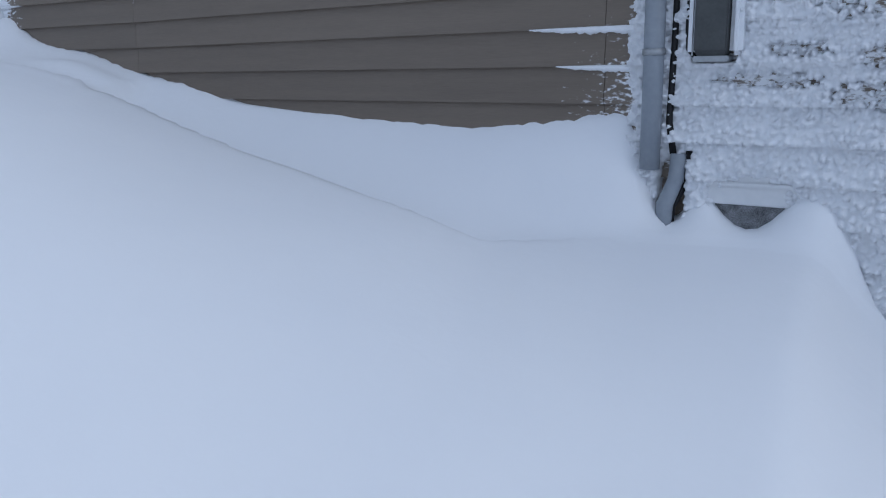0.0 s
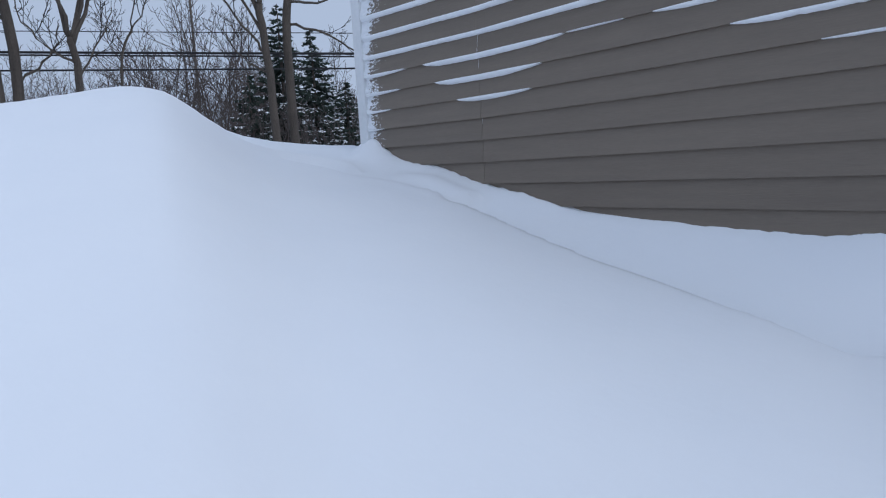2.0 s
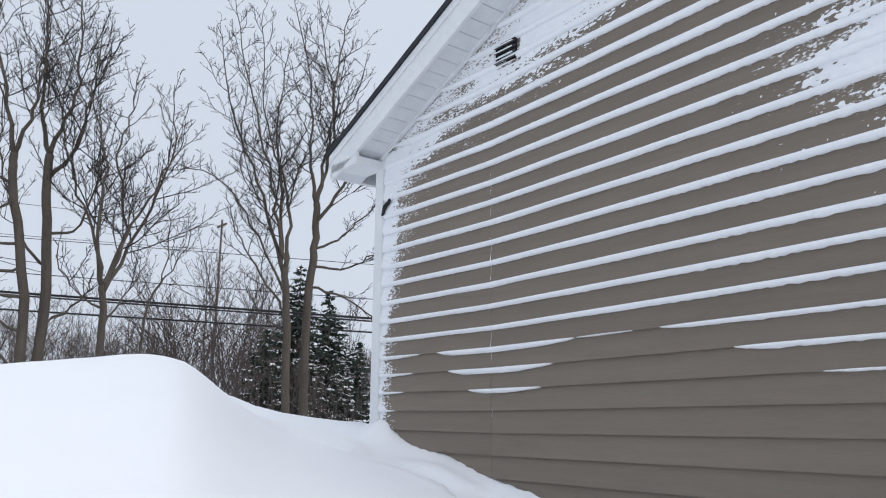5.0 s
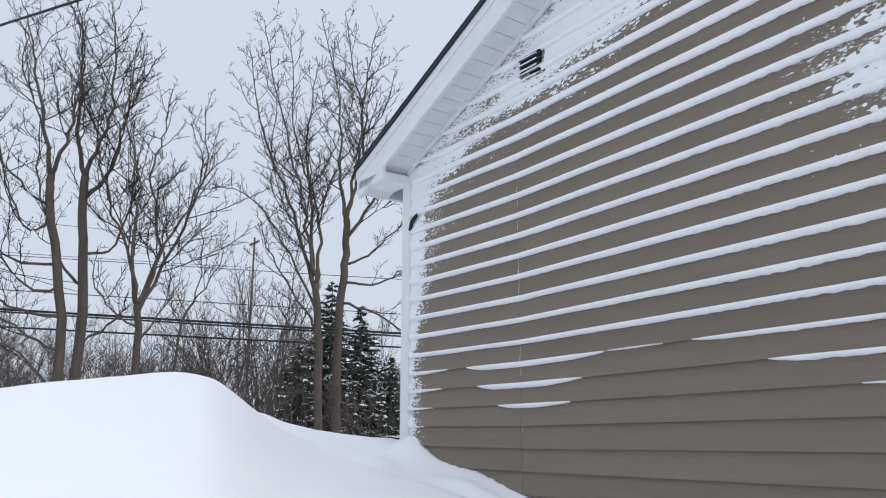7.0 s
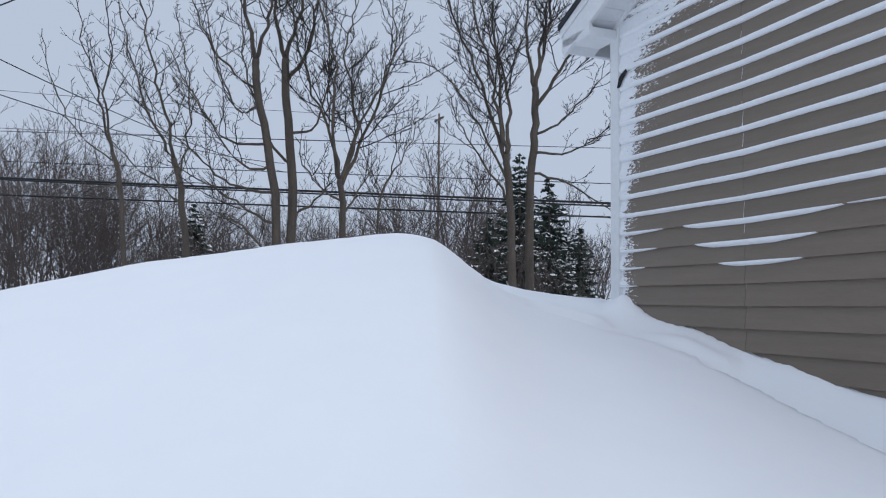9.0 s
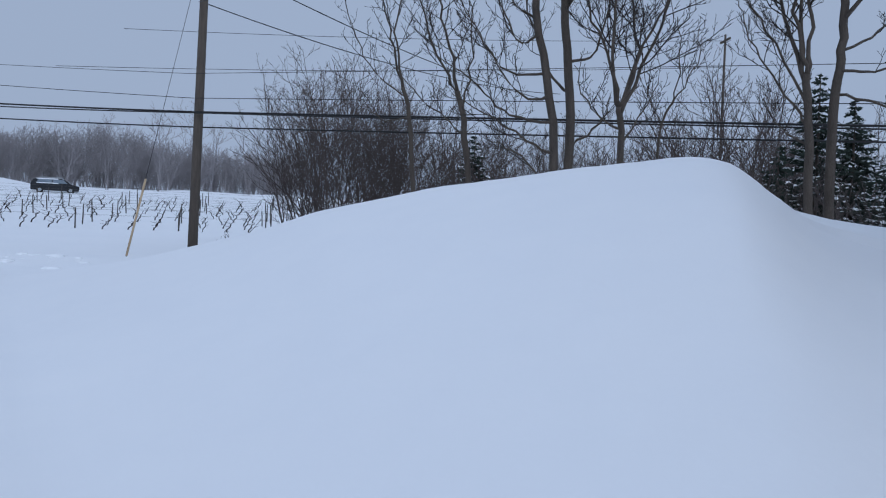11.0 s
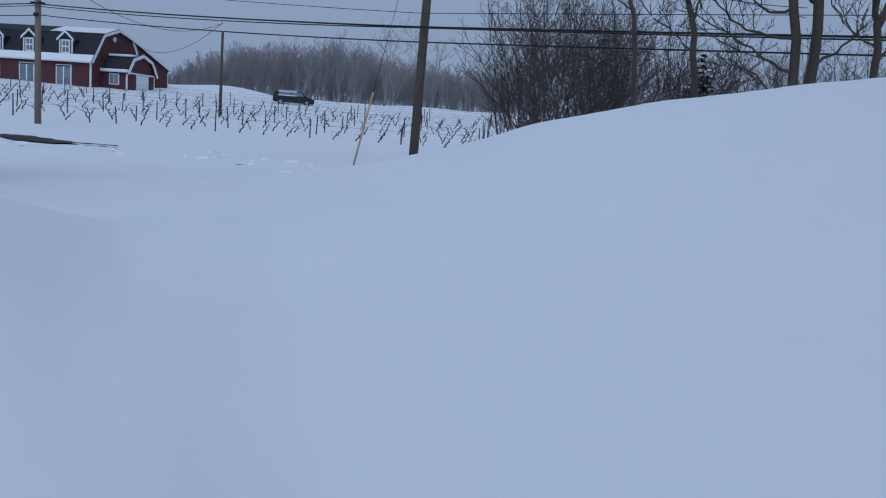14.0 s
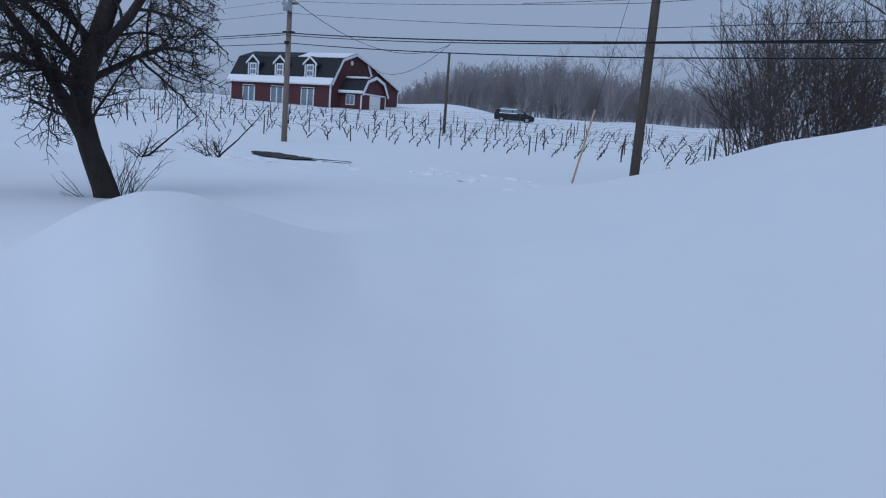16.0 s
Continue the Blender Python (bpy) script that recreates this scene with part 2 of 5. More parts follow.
# ---------------------------------------------------------------- snow ground
CX, CY = 3.20, -2.95          # middle of the trodden hollow where the walk takes place
RIM = [(6.2, -0.6, 0.40), (4.4, -0.30, 0.25), (3.4, -0.25, 0.22), (3.13, -0.24, 0.36), (3.03, -0.23, 0.50), (2.9, -0.22, 0.50), (2.5, -0.28, 0.49), (2.14, -0.56, 0.515),
       (1.82, -0.54, 0.59), (1.55, -0.50, 0.633), (1.11, -0.44, 0.708), (0.65, -0.375, 0.80), (0.05, -0.32, 0.938),
       (-0.45, -0.33, 1.03), (-0.95, -0.36, 1.12), (-1.12, -0.60, 1.20), (-1.05, -0.86, 1.285), (-1.03, -1.08, 1.44),
       (-1.09, -1.27, 1.595), (-1.27, -1.44, 1.635), (-1.74, -2.01, 1.57), (-2.44, -2.80, 1.455), (-3.02, -3.67, 1.26),
       (-3.9, -4.60, 0.99), (-4.3, -5.40, 0.78), (-4.96, -6.75, 0.51), (-0.90, -5.82, 0.52), (0.06, -5.74, 0.71),
       (0.42, -5.83, 0.815), (0.64, -5.89, 0.82), (0.88, -5.96, 0.74), (1.11, -6.00, 0.60), (1.72, -6.12, 0.42), (3.2, -7.5, 0.30)]
_az = [math.degrees(math.atan2(-(x - CX), y - CY)) % 360 for x, y, z in RIM]
_az = [a - 360 if a > 270 else a for a in _az]
_d = [math.hypot(x - CX, y - CY) for x, y, z in RIM]
_z = [z for x, y, z in RIM]
# the windward face climbs more evenly than its crest
_f = [{1.12: 1.22, 1.20: 1.40, 1.285: 1.52, 1.44: 1.62, 1.595: 1.68, 1.635: 1.70, 1.57: 1.60}.get(z, z) for z in _z]
_az = [-130, -90] + _az + [230, 270] + [360 + a for a in _az[:8]]
_d = [4.5, 4.5] + _d + [4.5, 4.5] + _d[:8]
_z = [0.35, 0.5] + _z + [0.35, 0.5] + _z[:8]
_f = [0.35, 0.5] + _f + [0.35, 0.5] + _f[:8]
WALL_X = [-1.6, -1.0, -0.75, -0.40, -0.16, 0.0, 0.3, 0.65, 1.3, 1.8, 2.17, 2.38, 2.46, 2.51, 2.56, 2.60, 2.65, 2.70, 2.74, 2.84, 2.88, 2.98, 3.05, 3.12, 3.2, 3.5, 7]
WALL_Z = [1.30, 1.22, 1.145, 1.095, 1.025, 0.985, 0.94, 0.86, 0.81, 0.785, 0.82, 0.86, 0.74, 0.47, 0.48, 0.56, 0.63, 0.55, 0.49, 0.49, 0.56, 0.67, 0.62, 0.42, 0.22, 0.15, 0.3]



def terrain(x, y):
    """Fields beyond the yard: level to the road, then climbing to the farm."""
    s = -(x - CX) * 0.906 - (y - CY) * 0.42
    z = np.interp(s, [-400, -20, 5, 20, 28, 36, 46, 60, 75, 92, 105, 118, 140, 200, 400, 1000],
                  [0.4, 0.3, 0.35, 0.15, 0.0, 0.22, 0.45, 1.25, 2.25, 3.45, 4.4, 5.2, 5.7, 6.3, 7.0, 8.0])
    lat = (x - CX) * 0.42 - (y - CY) * 0.906
    bumps = 0.9 * np.exp(-((s - 122) / 9) ** 2) * (np.sin(lat * 0.11) + 0.6 * np.sin(lat * 0.27 + 1.3)) * smooth01((lat + 50) / 30)
    return z + bumps + 0.05 * np.sin(x * 0.7 + 1.1 * np.sin(y * 0.33)) * np.sin(y * 0.52 + 0.6)


def snow_height(x, y):
    x, y = np.asarray(x, float), np.asarray(y, float)
    az = np.degrees(np.arctan2(-(x - CX), y - CY)) % 360
    az = np.where(az > 300, az - 360, az)
    d = np.hypot(x - CX, y - CY)
    zr, dr = 0.0, 0.0
    zw_, zs_ = 0.0, 0.0
    for o, w in ((-0.9, 0.15), (-0.45, 0.22), (0, 0.26), (0.45, 0.22), (0.9, 0.15)):
        zr = zr + w * np.interp(az + o, _az, _z)
        dr = dr + w * np.interp(az + o, _az, _d)
    for o in np.linspace(-34, 34, 35):
        w = math.cos(o / 34 * math.pi / 2) ** 2 / 17.0
        zw_ = zw_ + w * np.interp(az + o, _az, _f)
    for o in np.linspace(-22, 22, 23):
        w = math.cos(o / 22 * math.pi / 2) ** 2 / 11.0
        zs_ = zs_ + w * np.interp(az + o, _az, _f)
    near = smooth01((d / dr - 0.5) / 0.5)
    zf = zw_ + (zs_ - zw_) * near
    far = terrain(x, y)
    s = d / dr
    zf = zf + (zr - zf) * smooth01((az - 112) / 24) * smooth01((300 - az) / 60) * smooth01((s - 0.4) / 0.55)
    zf = zf + (zr - zf) * smooth01((s - 0.35) / 0.6)
    g = 0.5 * (1 - (1 - np.clip(s, 0, 1)) ** 1.6) + 0.5 * smooth01(s)
    # the face runs straight up to the sharp crest beside the house
    sharp = smooth01((az - 16) / 20) * smooth01((112 - az) / 50)
    g = g + (np.clip(s, 0, 1) - g) * sharp * 0.85
    front = 0.36 + (zf - 0.36) * g
    # the crest cuts the face off where the scoop begins
    ceil = zr - 0.03 * smooth01((66.5 - az) / 4) * smooth01((az - 54) / 3) * (1 - smooth01((d - 4.2) / 1.1))
    k_ = np.interp(az, [20, 30, 50, 60, 66], [0.05, 0.012, 0.008, 0.012, 0.03])
    h_ = np.clip(0.5 + 0.5 * (ceil - front) / k_, 0, 1)
    front = ceil * (1 - h_) + front * h_ - k_ * h_ * (1 - h_)
    w = np.interp(az, [-40, 50, 60, 66, 75, 100, 112, 124, 135, 150, 200, 300], [2, 2, 1.6, 1.3, 1.8, 2.2, 3.0, 2.0, 1.1, 1.1, 3, 2])
    back = far + (zr - far) * np.exp(-((np.maximum(d - dr, 0)) / w) ** 2)
    # far lip of the scoop the wind has cut round the house corner
    lip = np.interp(az, [52, 56, 58, 60, 62, 64, 65.4, 66.6], [1.25, 1.255, 1.26, 1.28, 1.31, 1.36, 1.42, 1.44])
    fade = smooth01((68 - az) / 2) * smooth01((az - 50) / 3)
    back = back + fade * np.maximum(lip - back, 0) * np.exp(-((d - 5.7) / 0.75) ** 2)
    # bank and scoured hollow against the house wall
    dw = np.where(np.abs(az) < 58, -CY / np.maximum(np.cos(np.radians(np.minimum(np.abs(az), 58))), 0.1), 99)
    t = np.clip((d - dr) / np.maximum(dw - dr, 0.05), 0, 1)
    xw = CX - np.tan(np.radians(np.clip(az, -58, 58))) * (-CY)
    zw = sum(np.interp(xw + o, WALL_X, WALL_Z) for o in (-0.04, -0.02, 0.0, 0.02, 0.04)) / 5
    # lee side: level behind the crest, then sweeping up to the wall
    hollow = np.interp(az, [-40, 12, 24, 36, 48, 54, 58], [0, 0.0, 0.06, 0.105, 0.09, 0.03, 0])
    bow = np.interp(az, [-40, 8, 22, 50, 56], [1.0, 1.0, 2.6, 2.2, 1.2])
    bank = zr + (zw - zr) * t ** bow - hollow * np.sin(np.pi * t ** 0.52)
    wall_side = (xw > -1.25) & (np.abs(az) < 57.2)
    z = np.where(s < 1, front, np.where(wall_side, bank, back))
    # small cornice notch in the drift by the corner
    z = z + 0.095 * smooth01((0.085 - x) / 0.045) * smooth01((x + 0.75) / 0.5) * np.exp(-((y + 0.18) / 0.11) ** 2)
    z = z - 0.030 * np.exp(-((x - 0.10) / 0.06) ** 2 - ((y + 0.22) / 0.10) ** 2)
    z = z + 0.09 * np.exp(-np.abs(x + 1.0) / 0.10 - ((y + 0.02) / 0.12) ** 2)
    # trough behind the low mound by the old apple tree
    u, v = -(x + 0.75) * 0.687 - (y + 7.3) * 0.725, (x + 0.75) * 0.725 - (y + 7.3) * 0.687
    z = z - 0.44 * np.exp(-(u / 0.95) ** 2 - ((v - 0.7) / 1.5) ** 2)
    # wind ripples, and rougher trodden snow by the road
    z = z + 0.006 * np.sin(x * 2.3 + 1.7 * np.sin(y * 1.4)) * np.sin(y * 1.9 - 0.8 * x)
    rough = np.exp(-(((-(x - CX) * 0.906 - (y - CY) * 0.42) - 21) / 5) ** 2)
    z = z + rough * 0.05 * (np.sin(x * 3.1 + y * 1.7) * np.sin(y * 4.3 - x * 1.1) + 0.6 * np.sin(x * 7 - y * 5))
    return z


def build_ground():
    rings = list(np.arange(0.12, 7.0, 0.035))
    while rings[-1] < 2500:
        rings.append(rings[-1] * 1.035 if rings[-1] < 60 else rings[-1] * 1.08)
    rings = np.array(rings)
    na = 540
    ang = np.linspace(0, 2 * np.pi, na, endpoint=False)
    X = CX - np.outer(rings, np.sin(ang))
    Y = CY + np.outer(rings, np.cos(ang))
    Z = snow_height(X, Y)
    verts = np.concatenate([np.array([[CX, CY, float(snow_height(CX, CY))]]), np.stack([X, Y, Z], -1).reshape(-1, 3)])
    faces = [(0, 1 + k, 1 + (k + 1) % na) for k in range(na)]
    for i in range(len(rings) - 1):
        a, b = 1 + i * na, 1 + (i + 1) * na
        faces += [(a + k, b + k, b + (k + 1) % na, a + (k + 1) % na) for k in range(na)]
    ob = mesh_object("ground", verts, faces, M_SNOW, None, True)
    return tagged(ob, "deep wind-drifted white snow over yard and fields", "snow", kind="structure")


ground = build_ground()


def gz(x, y):
    return float(snow_height(x, y))


# ---------------------------------------------------------------- house with the gable wall
E = 0.1155                    # course of the siding
Z0 = 1.10
X_L, X_R, Y_B = -1.10, 7.6, 7.0
SLOPE = 0.455


def soffit_z(x):
    return 3.03 + SLOPE * (min(x, 2 * 3.25 - x) + 1.07)


RIDGE_X = 3.25


def build_house():
    # wall core: a closed gable box a little behind the siding
    outline = [(X_L, -0.6), (X_R, -0.6), (X_R, soffit_z(X_R)), (RIDGE_X, soffit_z(RIDGE_X)), (X_L, soffit_z(X_L))]
    core = part("wall_south", prism_bm(outline, "y", 0.02, Y_B), M_SIDING)
    tagged(core, "grey-brown clapboard gable wall crusted with blown snow", "wall", kind="structure")
    # corner post, with the grey channel on its outer side
    post = part("trim", box_bm(X_L - 0.045, X_L + 0.055, -0.022, 0.10, -0.4, 3.03, 0.006), M_WHITE)
    tagged(post, "white corner post rimed with snow", "trim", kind="structure")
    return core


wall = build_house()


def lift(x, k):
    """The courses sag a little near the corner and climb to the east: an old, settled wall."""
    sag = float(np.interp(k, [2, 5, 6, 9], [0.0, -0.014, -0.014, 0.0]))
    climb = float(np.interp(k, [-2, 2, 5, 6, 8, 9, 12], [0.0, 0.021, 0.034, 0.043, 0.043, 0.045, 0.051]))
    return sag + climb * min(max(x, 0.0), 2.6) / 1.55


def siding_boards():
    """One clapboard per course: butt proud at the bottom, thin at the top, cut to the rake."""
    first, last = -9, 45
    for k in range(first, last):
        z0, z1 = Z0 + k * E, Z0 + (k + 1) * E
        def span(z):
            a, b = X_L + 0.055, X_R
            if z > 3.03:
                a = max(a, (z - 3.03) / SLOPE - 1.07)
                b = min(b, 2 * RIDGE_X - a)
            return a, b
        a0, b0 = span(z0)
        a1, b1 = span(z1)
        if b1 - a1 < 0.1:
            break
        cuts = [a0] + [j for j in (0.0, 2.31 if k < 2 else 2.6) if a0 + 0.2 < j < b0 - 0.2] + [b0]
        for i in range(len(cuts) - 1):
            xa, xb = cuts[i] + (0.001 if i else 0), cuts[i + 1] - 0.001
            ta = max(xa, a1) if i == 0 else xa
            tb = min(xb, b1) if i == len(cuts) - 2 else xb
            la, lb = lift(xa, k), lift(xb, k)
            ma, mb = lift(ta, k + 1), lift(tb, k + 1)
            v = [(xa, -0.014, z0 + la), (xb, -0.014, z0 + lb), (xb, 0.012, z0 + lb), (xa, 0.012, z0 + la),
                 (xa, -0.013, z0 + la + 0.004), (xb, -0.013, z0 + lb + 0.004),
                 (ta, 0.002, z1 + ma + 0.002), (tb, 0.002, z1 + mb + 0.002), (tb, 0.012, z1 + mb + 0.002), (ta, 0.012, z1 + ma + 0.002)]
            f = [(0, 1, 2, 3)[::-1], (0, 4, 5, 1)[::-1], (4, 6, 7, 5)[::-1], (6, 9, 8, 7), (3, 2, 8, 9), (0, 3, 9, 6, 4), (1, 5, 7, 8, 2)]
            mesh_object("clapboard", v, f, M_SIDING, wall)


def build_roof():
    for side in (0, 1):
        mirror = Matrix.Translation((2 * RIDGE_X, 0, 0)) @ Matrix.Diagonal((-1, 1, 1, 1)) if side else Matrix.Identity(4)
        def tilt(bm):
            """from roof coordinates (u along the slope) into the world"""
            for v in bm.verts:
                v.co.z += SLOPE * v.co.x
            bmesh.ops.transform(bm, verts=bm.verts[:], matrix=mirror)
            if side:
                bmesh.ops.reverse_faces(bm, faces=bm.faces[:])
            return bm
        zs = 3.03 + SLOPE * 1.07
        x_e = -1.38
        roof = part("roof", tilt(box_bm(x_e - 0.03, RIDGE_X, -0.255, Y_B + 0.2, zs + 0.175, zs + 0.215)), M_SHINGLE)
        tagged(roof, "dark asphalt shingle roof edge with blown snow", "roof", kind="structure")
        part("fascia", tilt(box_bm(x_e, RIDGE_X, -0.232, -0.205, zs - 0.025, zs + 0.176, 0.004)), M_WHITE, roof)
        part("fascia", tilt(box_bm(x_e - 0.018, x_e, -0.232, Y_B + 0.2, zs + 0.02, zs + 0.176)), M_WHITE, roof)
        part("drip_edge", tilt(box_bm(x_e - 0.02, RIDGE_X, -0.242, -0.233, zs + 0.12, zs + 0.18)), M_WHITE, roof)
        x = x_e + 0.02
        while x < RIDGE_X:
            part("soffit_panel", tilt(box_bm(x, min(x + 0.096, RIDGE_X), -0.206, -0.001, zs - 0.004, zs + 0.012)), M_SOFFIT, roof)
            part("soffit_groove", tilt(box_bm(x + 0.096, min(x + 0.1, RIDGE_X + 0.01), -0.206, -0.001, zs + 0.002, zs + 0.012)), M_DARK, roof)
            x += 0.1
        part("rake_trim", tilt(box_bm(-1.08, RIDGE_X, -0.03, -0.012, zs - 0.03, zs - 0.004)), M_WHITE, roof)
        # boxed return under the eave corner
        bm = box_bm(x_e, X_L + 0.03, -0.232, -0.002, 2.925, 2.985, 0.004)
        bmesh.ops.transform(bm, verts=bm.verts[:], matrix=mirror)
        part("eave_return", bm, M_WHITE, roof)
        bm = prism_bm([(x_e, 2.98), (X_L + 0.03, 2.98), (X_L + 0.03, 3.06), (x_e, 2.99)], "y", -0.231, -0.207)
        bmesh.ops.transform(bm, verts=bm.verts[:], matrix=mirror)
        part("eave_return", bm, M_WHITE, roof)


build_roof()

# ---------------------------------------------------------------- snow on the wall
def snow_ledges():
    """Wind-packed snow under the butt of each course, with frayed ends."""
    rng = random.Random(5)
    spans = {3: [(-1.04, -0.80, 0.02), (-0.18, 0.37, 0.026)], 4: [(-1.04, -0.70, 0.022), (-0.36, 0.45, 0.030)],
             5: [(-1.04, -0.64, 0.022), (-0.46, 0.60, 0.030)], 2: [(-1.04, -0.88, 0.018)], 1: [(-1.04, -0.93, 0.016)],
             6: [(-1.04, 7.3, 0.027)], 7: [(-1.04, 7.3, 0.029)], 0: [(2.04, 2.41, 0.030)], -1: [(2.14, 2.41, 0.03)]}
    for k in range(8, 30):
        z = Z0 + k * E
        a = -1.04 if z < 3.02 else (z - 3.03) / SLOPE - 1.05
        spans[k] = [(a, min(2 * RIDGE_X - a, 7.4), 0.031 if k < 16 else 0.036)]
    spans[1].append((2.16, 2.42, 0.030))
    spans[2].append((2.08, 2.44, 0.030))
    spans[3].append((1.80, 2.6, 0.010))
    spans[4].append((1.45, 2.5, 0.020))
    spans[5].append((0.62, 0.95, 0.008))
    spans[5].append((1.10, 2.6, 0.018))
    for k, list_ in sorted(spans.items()):
        for a, b, h in list_:
            n = max(8, int((min(b, 4.2) - a) / 0.010))
            b = min(b, 4.2)
            ph = rng.random() * 40
            verts, faces = [], []
            for i in range(n + 1):
                x = a + (b - a) * i / n
                e = min((x - a) / 0.14, (b - x) / 0.25, 1.0)
                if a > 2.0:
                    e = min((x - a) / 0.22, 1.0) * (0.55 + 0.45 * noise.noise((x * 60, k * 9.1, 1.0)))
                if a < -1.0:
                    e = min((b - x) / 0.25, 1.0)
                e = max(e, 0.0) ** 0.6
                w1 = noise.noise((x * 3.1 + ph, k * 3.7, 0.3))
                w2 = noise.noise((x * 34 + ph, k * 1.7, 2.3))
                rg = 0.06 + 0.16 * float(smooth01((x - 0.9) / 0.8))
                hh = max(0.0015, h * e * (0.94 + 0.14 * w1 + rg * w2 + 0.10 * float(smooth01((x - 0.5) / 1.5))))
                dp = 0.004 + 0.011 * e + 0.003 * w2
                z = Z0 + k * E + 0.003 * e + lift(x, k)
                yb = -0.0145
                verts += [(x, yb - 0.001, z + 0.0015), (x, yb - dp * 0.6, z - 0.001), (x, yb - dp * 0.75, z - hh * 0.45), (x, yb + 0.0005, z - hh), (x, 0.006, z - hh * 0.9)]
            for i in range(n):
                for j in range(4):
                    p = i * 5 + j
                    faces.append((p, p + 1, p + 6, p + 5))
            ob = mesh_object("snow_ledge", verts, faces, M_CRUST, None, True)
            tagged(ob, "thin white line of snow packed under a clapboard", "snow ledge", "snow ledges along the siding")


def crust(name, x0, x1, z0, z1, step, thick, label):
    """A rime or snow crust on the wall: a height field that comes out of the boards where thick() is positive."""
    nx, nz = int((x1 - x0) / step), int((z1 - z0) / step)
    verts, keep = [], []
    for j in range(nz + 1):
        for i in range(nx + 1):
            x, z = x0 + (x1 - x0) * i / nx, z0 + (z1 - z0) * j / nz
            t = thick(x, z)
            keep.append(t > 0)
            frac = ((z - Z0 - lift(x, (z - Z0) / E)) / E) % 1.0
            board = -0.014 + 0.016 * frac
            verts.append((x, board + 0.004 - t, z))
    faces = []
    for j in range(nz):
        for i in range(nx):
            q = (j * (nx + 1) + i, j * (nx + 1) + i + 1, (j + 1) * (nx + 1) + i + 1, (j + 1) * (nx + 1) + i)
            if any(keep[p] for p in q):
                faces.append(q)
    used = sorted({p for f in faces for p in f})
    idx = {p: i for i, p in enumerate(used)}
    ob = mesh_object(name, [verts[p] for p in used], [tuple(idx[p] for p in f) for f in faces], M_CRUST, None, True)
    return tagged(ob, label, "snow crust", kind="stuff")


def nz3(x, z, s, o=0.0):
    return noise.noise((x * s + o, z * s * 1.1, o * 1.7))


def speck(x, z, s, o=0.0):
    """Round grains, 1 in their middle."""
    return max(0.0, 1.0 - 1.55 * noise.voronoi((x * s, z * s, o))[0][0])


def corner_rime(x, z):
    w = 0.09 + 0.15 * smooth01((z - 1.5) / 1.3) + 0.26 * smooth01((z - 2.6) / 0.45)
    w = w + 0.035 * nz3(x * 0.1, z, 16, 7)
    u = (w - (x - X_L - 0.03)) / (0.055 + 0.10 * smooth01((z - 2.5) / 0.4))
    f = u - 0.35 + 1.0 * nz3(x * 0.22, z, 75, 3) + 0.7 * nz3(x * 0.4, z, 150, 8)
    return 0.010 * min(f, 1.0) + 0.004 * nz3(x, z, 60, 1) if f > 0 else -0.004


def gable_rime(x, z):
    top = 3.03 + SLOPE * (x + 1.07)
    below = top - z
    band = (0.44 + 0.30 * smooth01((x + 0.2) / 0.8)) * (1 - 0.5 * smooth01((x - 1.0) / 0.7)) + 0.12 * nz3(x, z, 2.5, 2)
    gap = math.exp(-((x + 0.35) / 0.42) ** 2) * 0.17 + 0.012
    frac = ((z - Z0) / E) % 1.0
    f = min((below - gap) / 0.09, (band - below) / 0.22) - 0.10 + 0.40 * nz3(x * 0.3, z, 18, 5) + 0.75 * nz3(x * 0.30, z, 95, 6) + 0.35 * (frac - 0.45)
    if 0.05 < x < 0.25 and 3.255 < z < 3.42:
        f = -1
    return 0.006 * min(f, 1.0) + 0.003 * nz3(x, z, 80, 1) if f > 0 else -0.004


def upper_crust(x, z):
    c = ((x - 2.55) / 0.85) ** 2 + ((z - 2.66 - 0.05 * (x - 2.0)) / 0.26) ** 2
    frac = ((z - Z0) / E) % 1.0
    f = (1.0 - c) * 1.1 - 0.15 + 0.9 * nz3(x * 0.35, z, 9, 12) + 0.55 * nz3(x * 0.35, z, 55, 4) + 0.5 * (frac - 0.5)
    stray = 1.6 * speck(x * 0.6, z, 40, 3) - 1.30 + 0.5 * smooth01((x - 1.2) / 0.8) * smooth01((z - 1.9) / 0.5)
    f = max(f, stray)
    return 0.014 * min(f, 1.0) + 0.006 * nz3(x, z, 45, 1) if f > 0 else -0.004


def joint_rime(x, z):
    """Frost caught in the butt joint of the boards and beside it."""
    k = (z - Z0) / E
    line = 1.0 - abs(x) / 0.0075 if (4.25 < k < 6 or 8.1 < k < 10.2 or 11.2 < k < 12 or 12.3 < k < 13.4 or 1.7 < k < 2.0) else -1
    patch = -1.0
    if 8.1 < k < 10.0 and x > 0:
        patch = 0.55 - x / 0.055 + 0.9 * nz3(x, z, 90, 2) - 0.25 * abs((k % 1) - 0.2)
    dots = 2.2 * speck(x, z, 34, 9) - 1.86
    f = max(line, patch, dots)
    return 0.005 * min(max(f, 0.3), 1.0) if f > 0 else -0.004


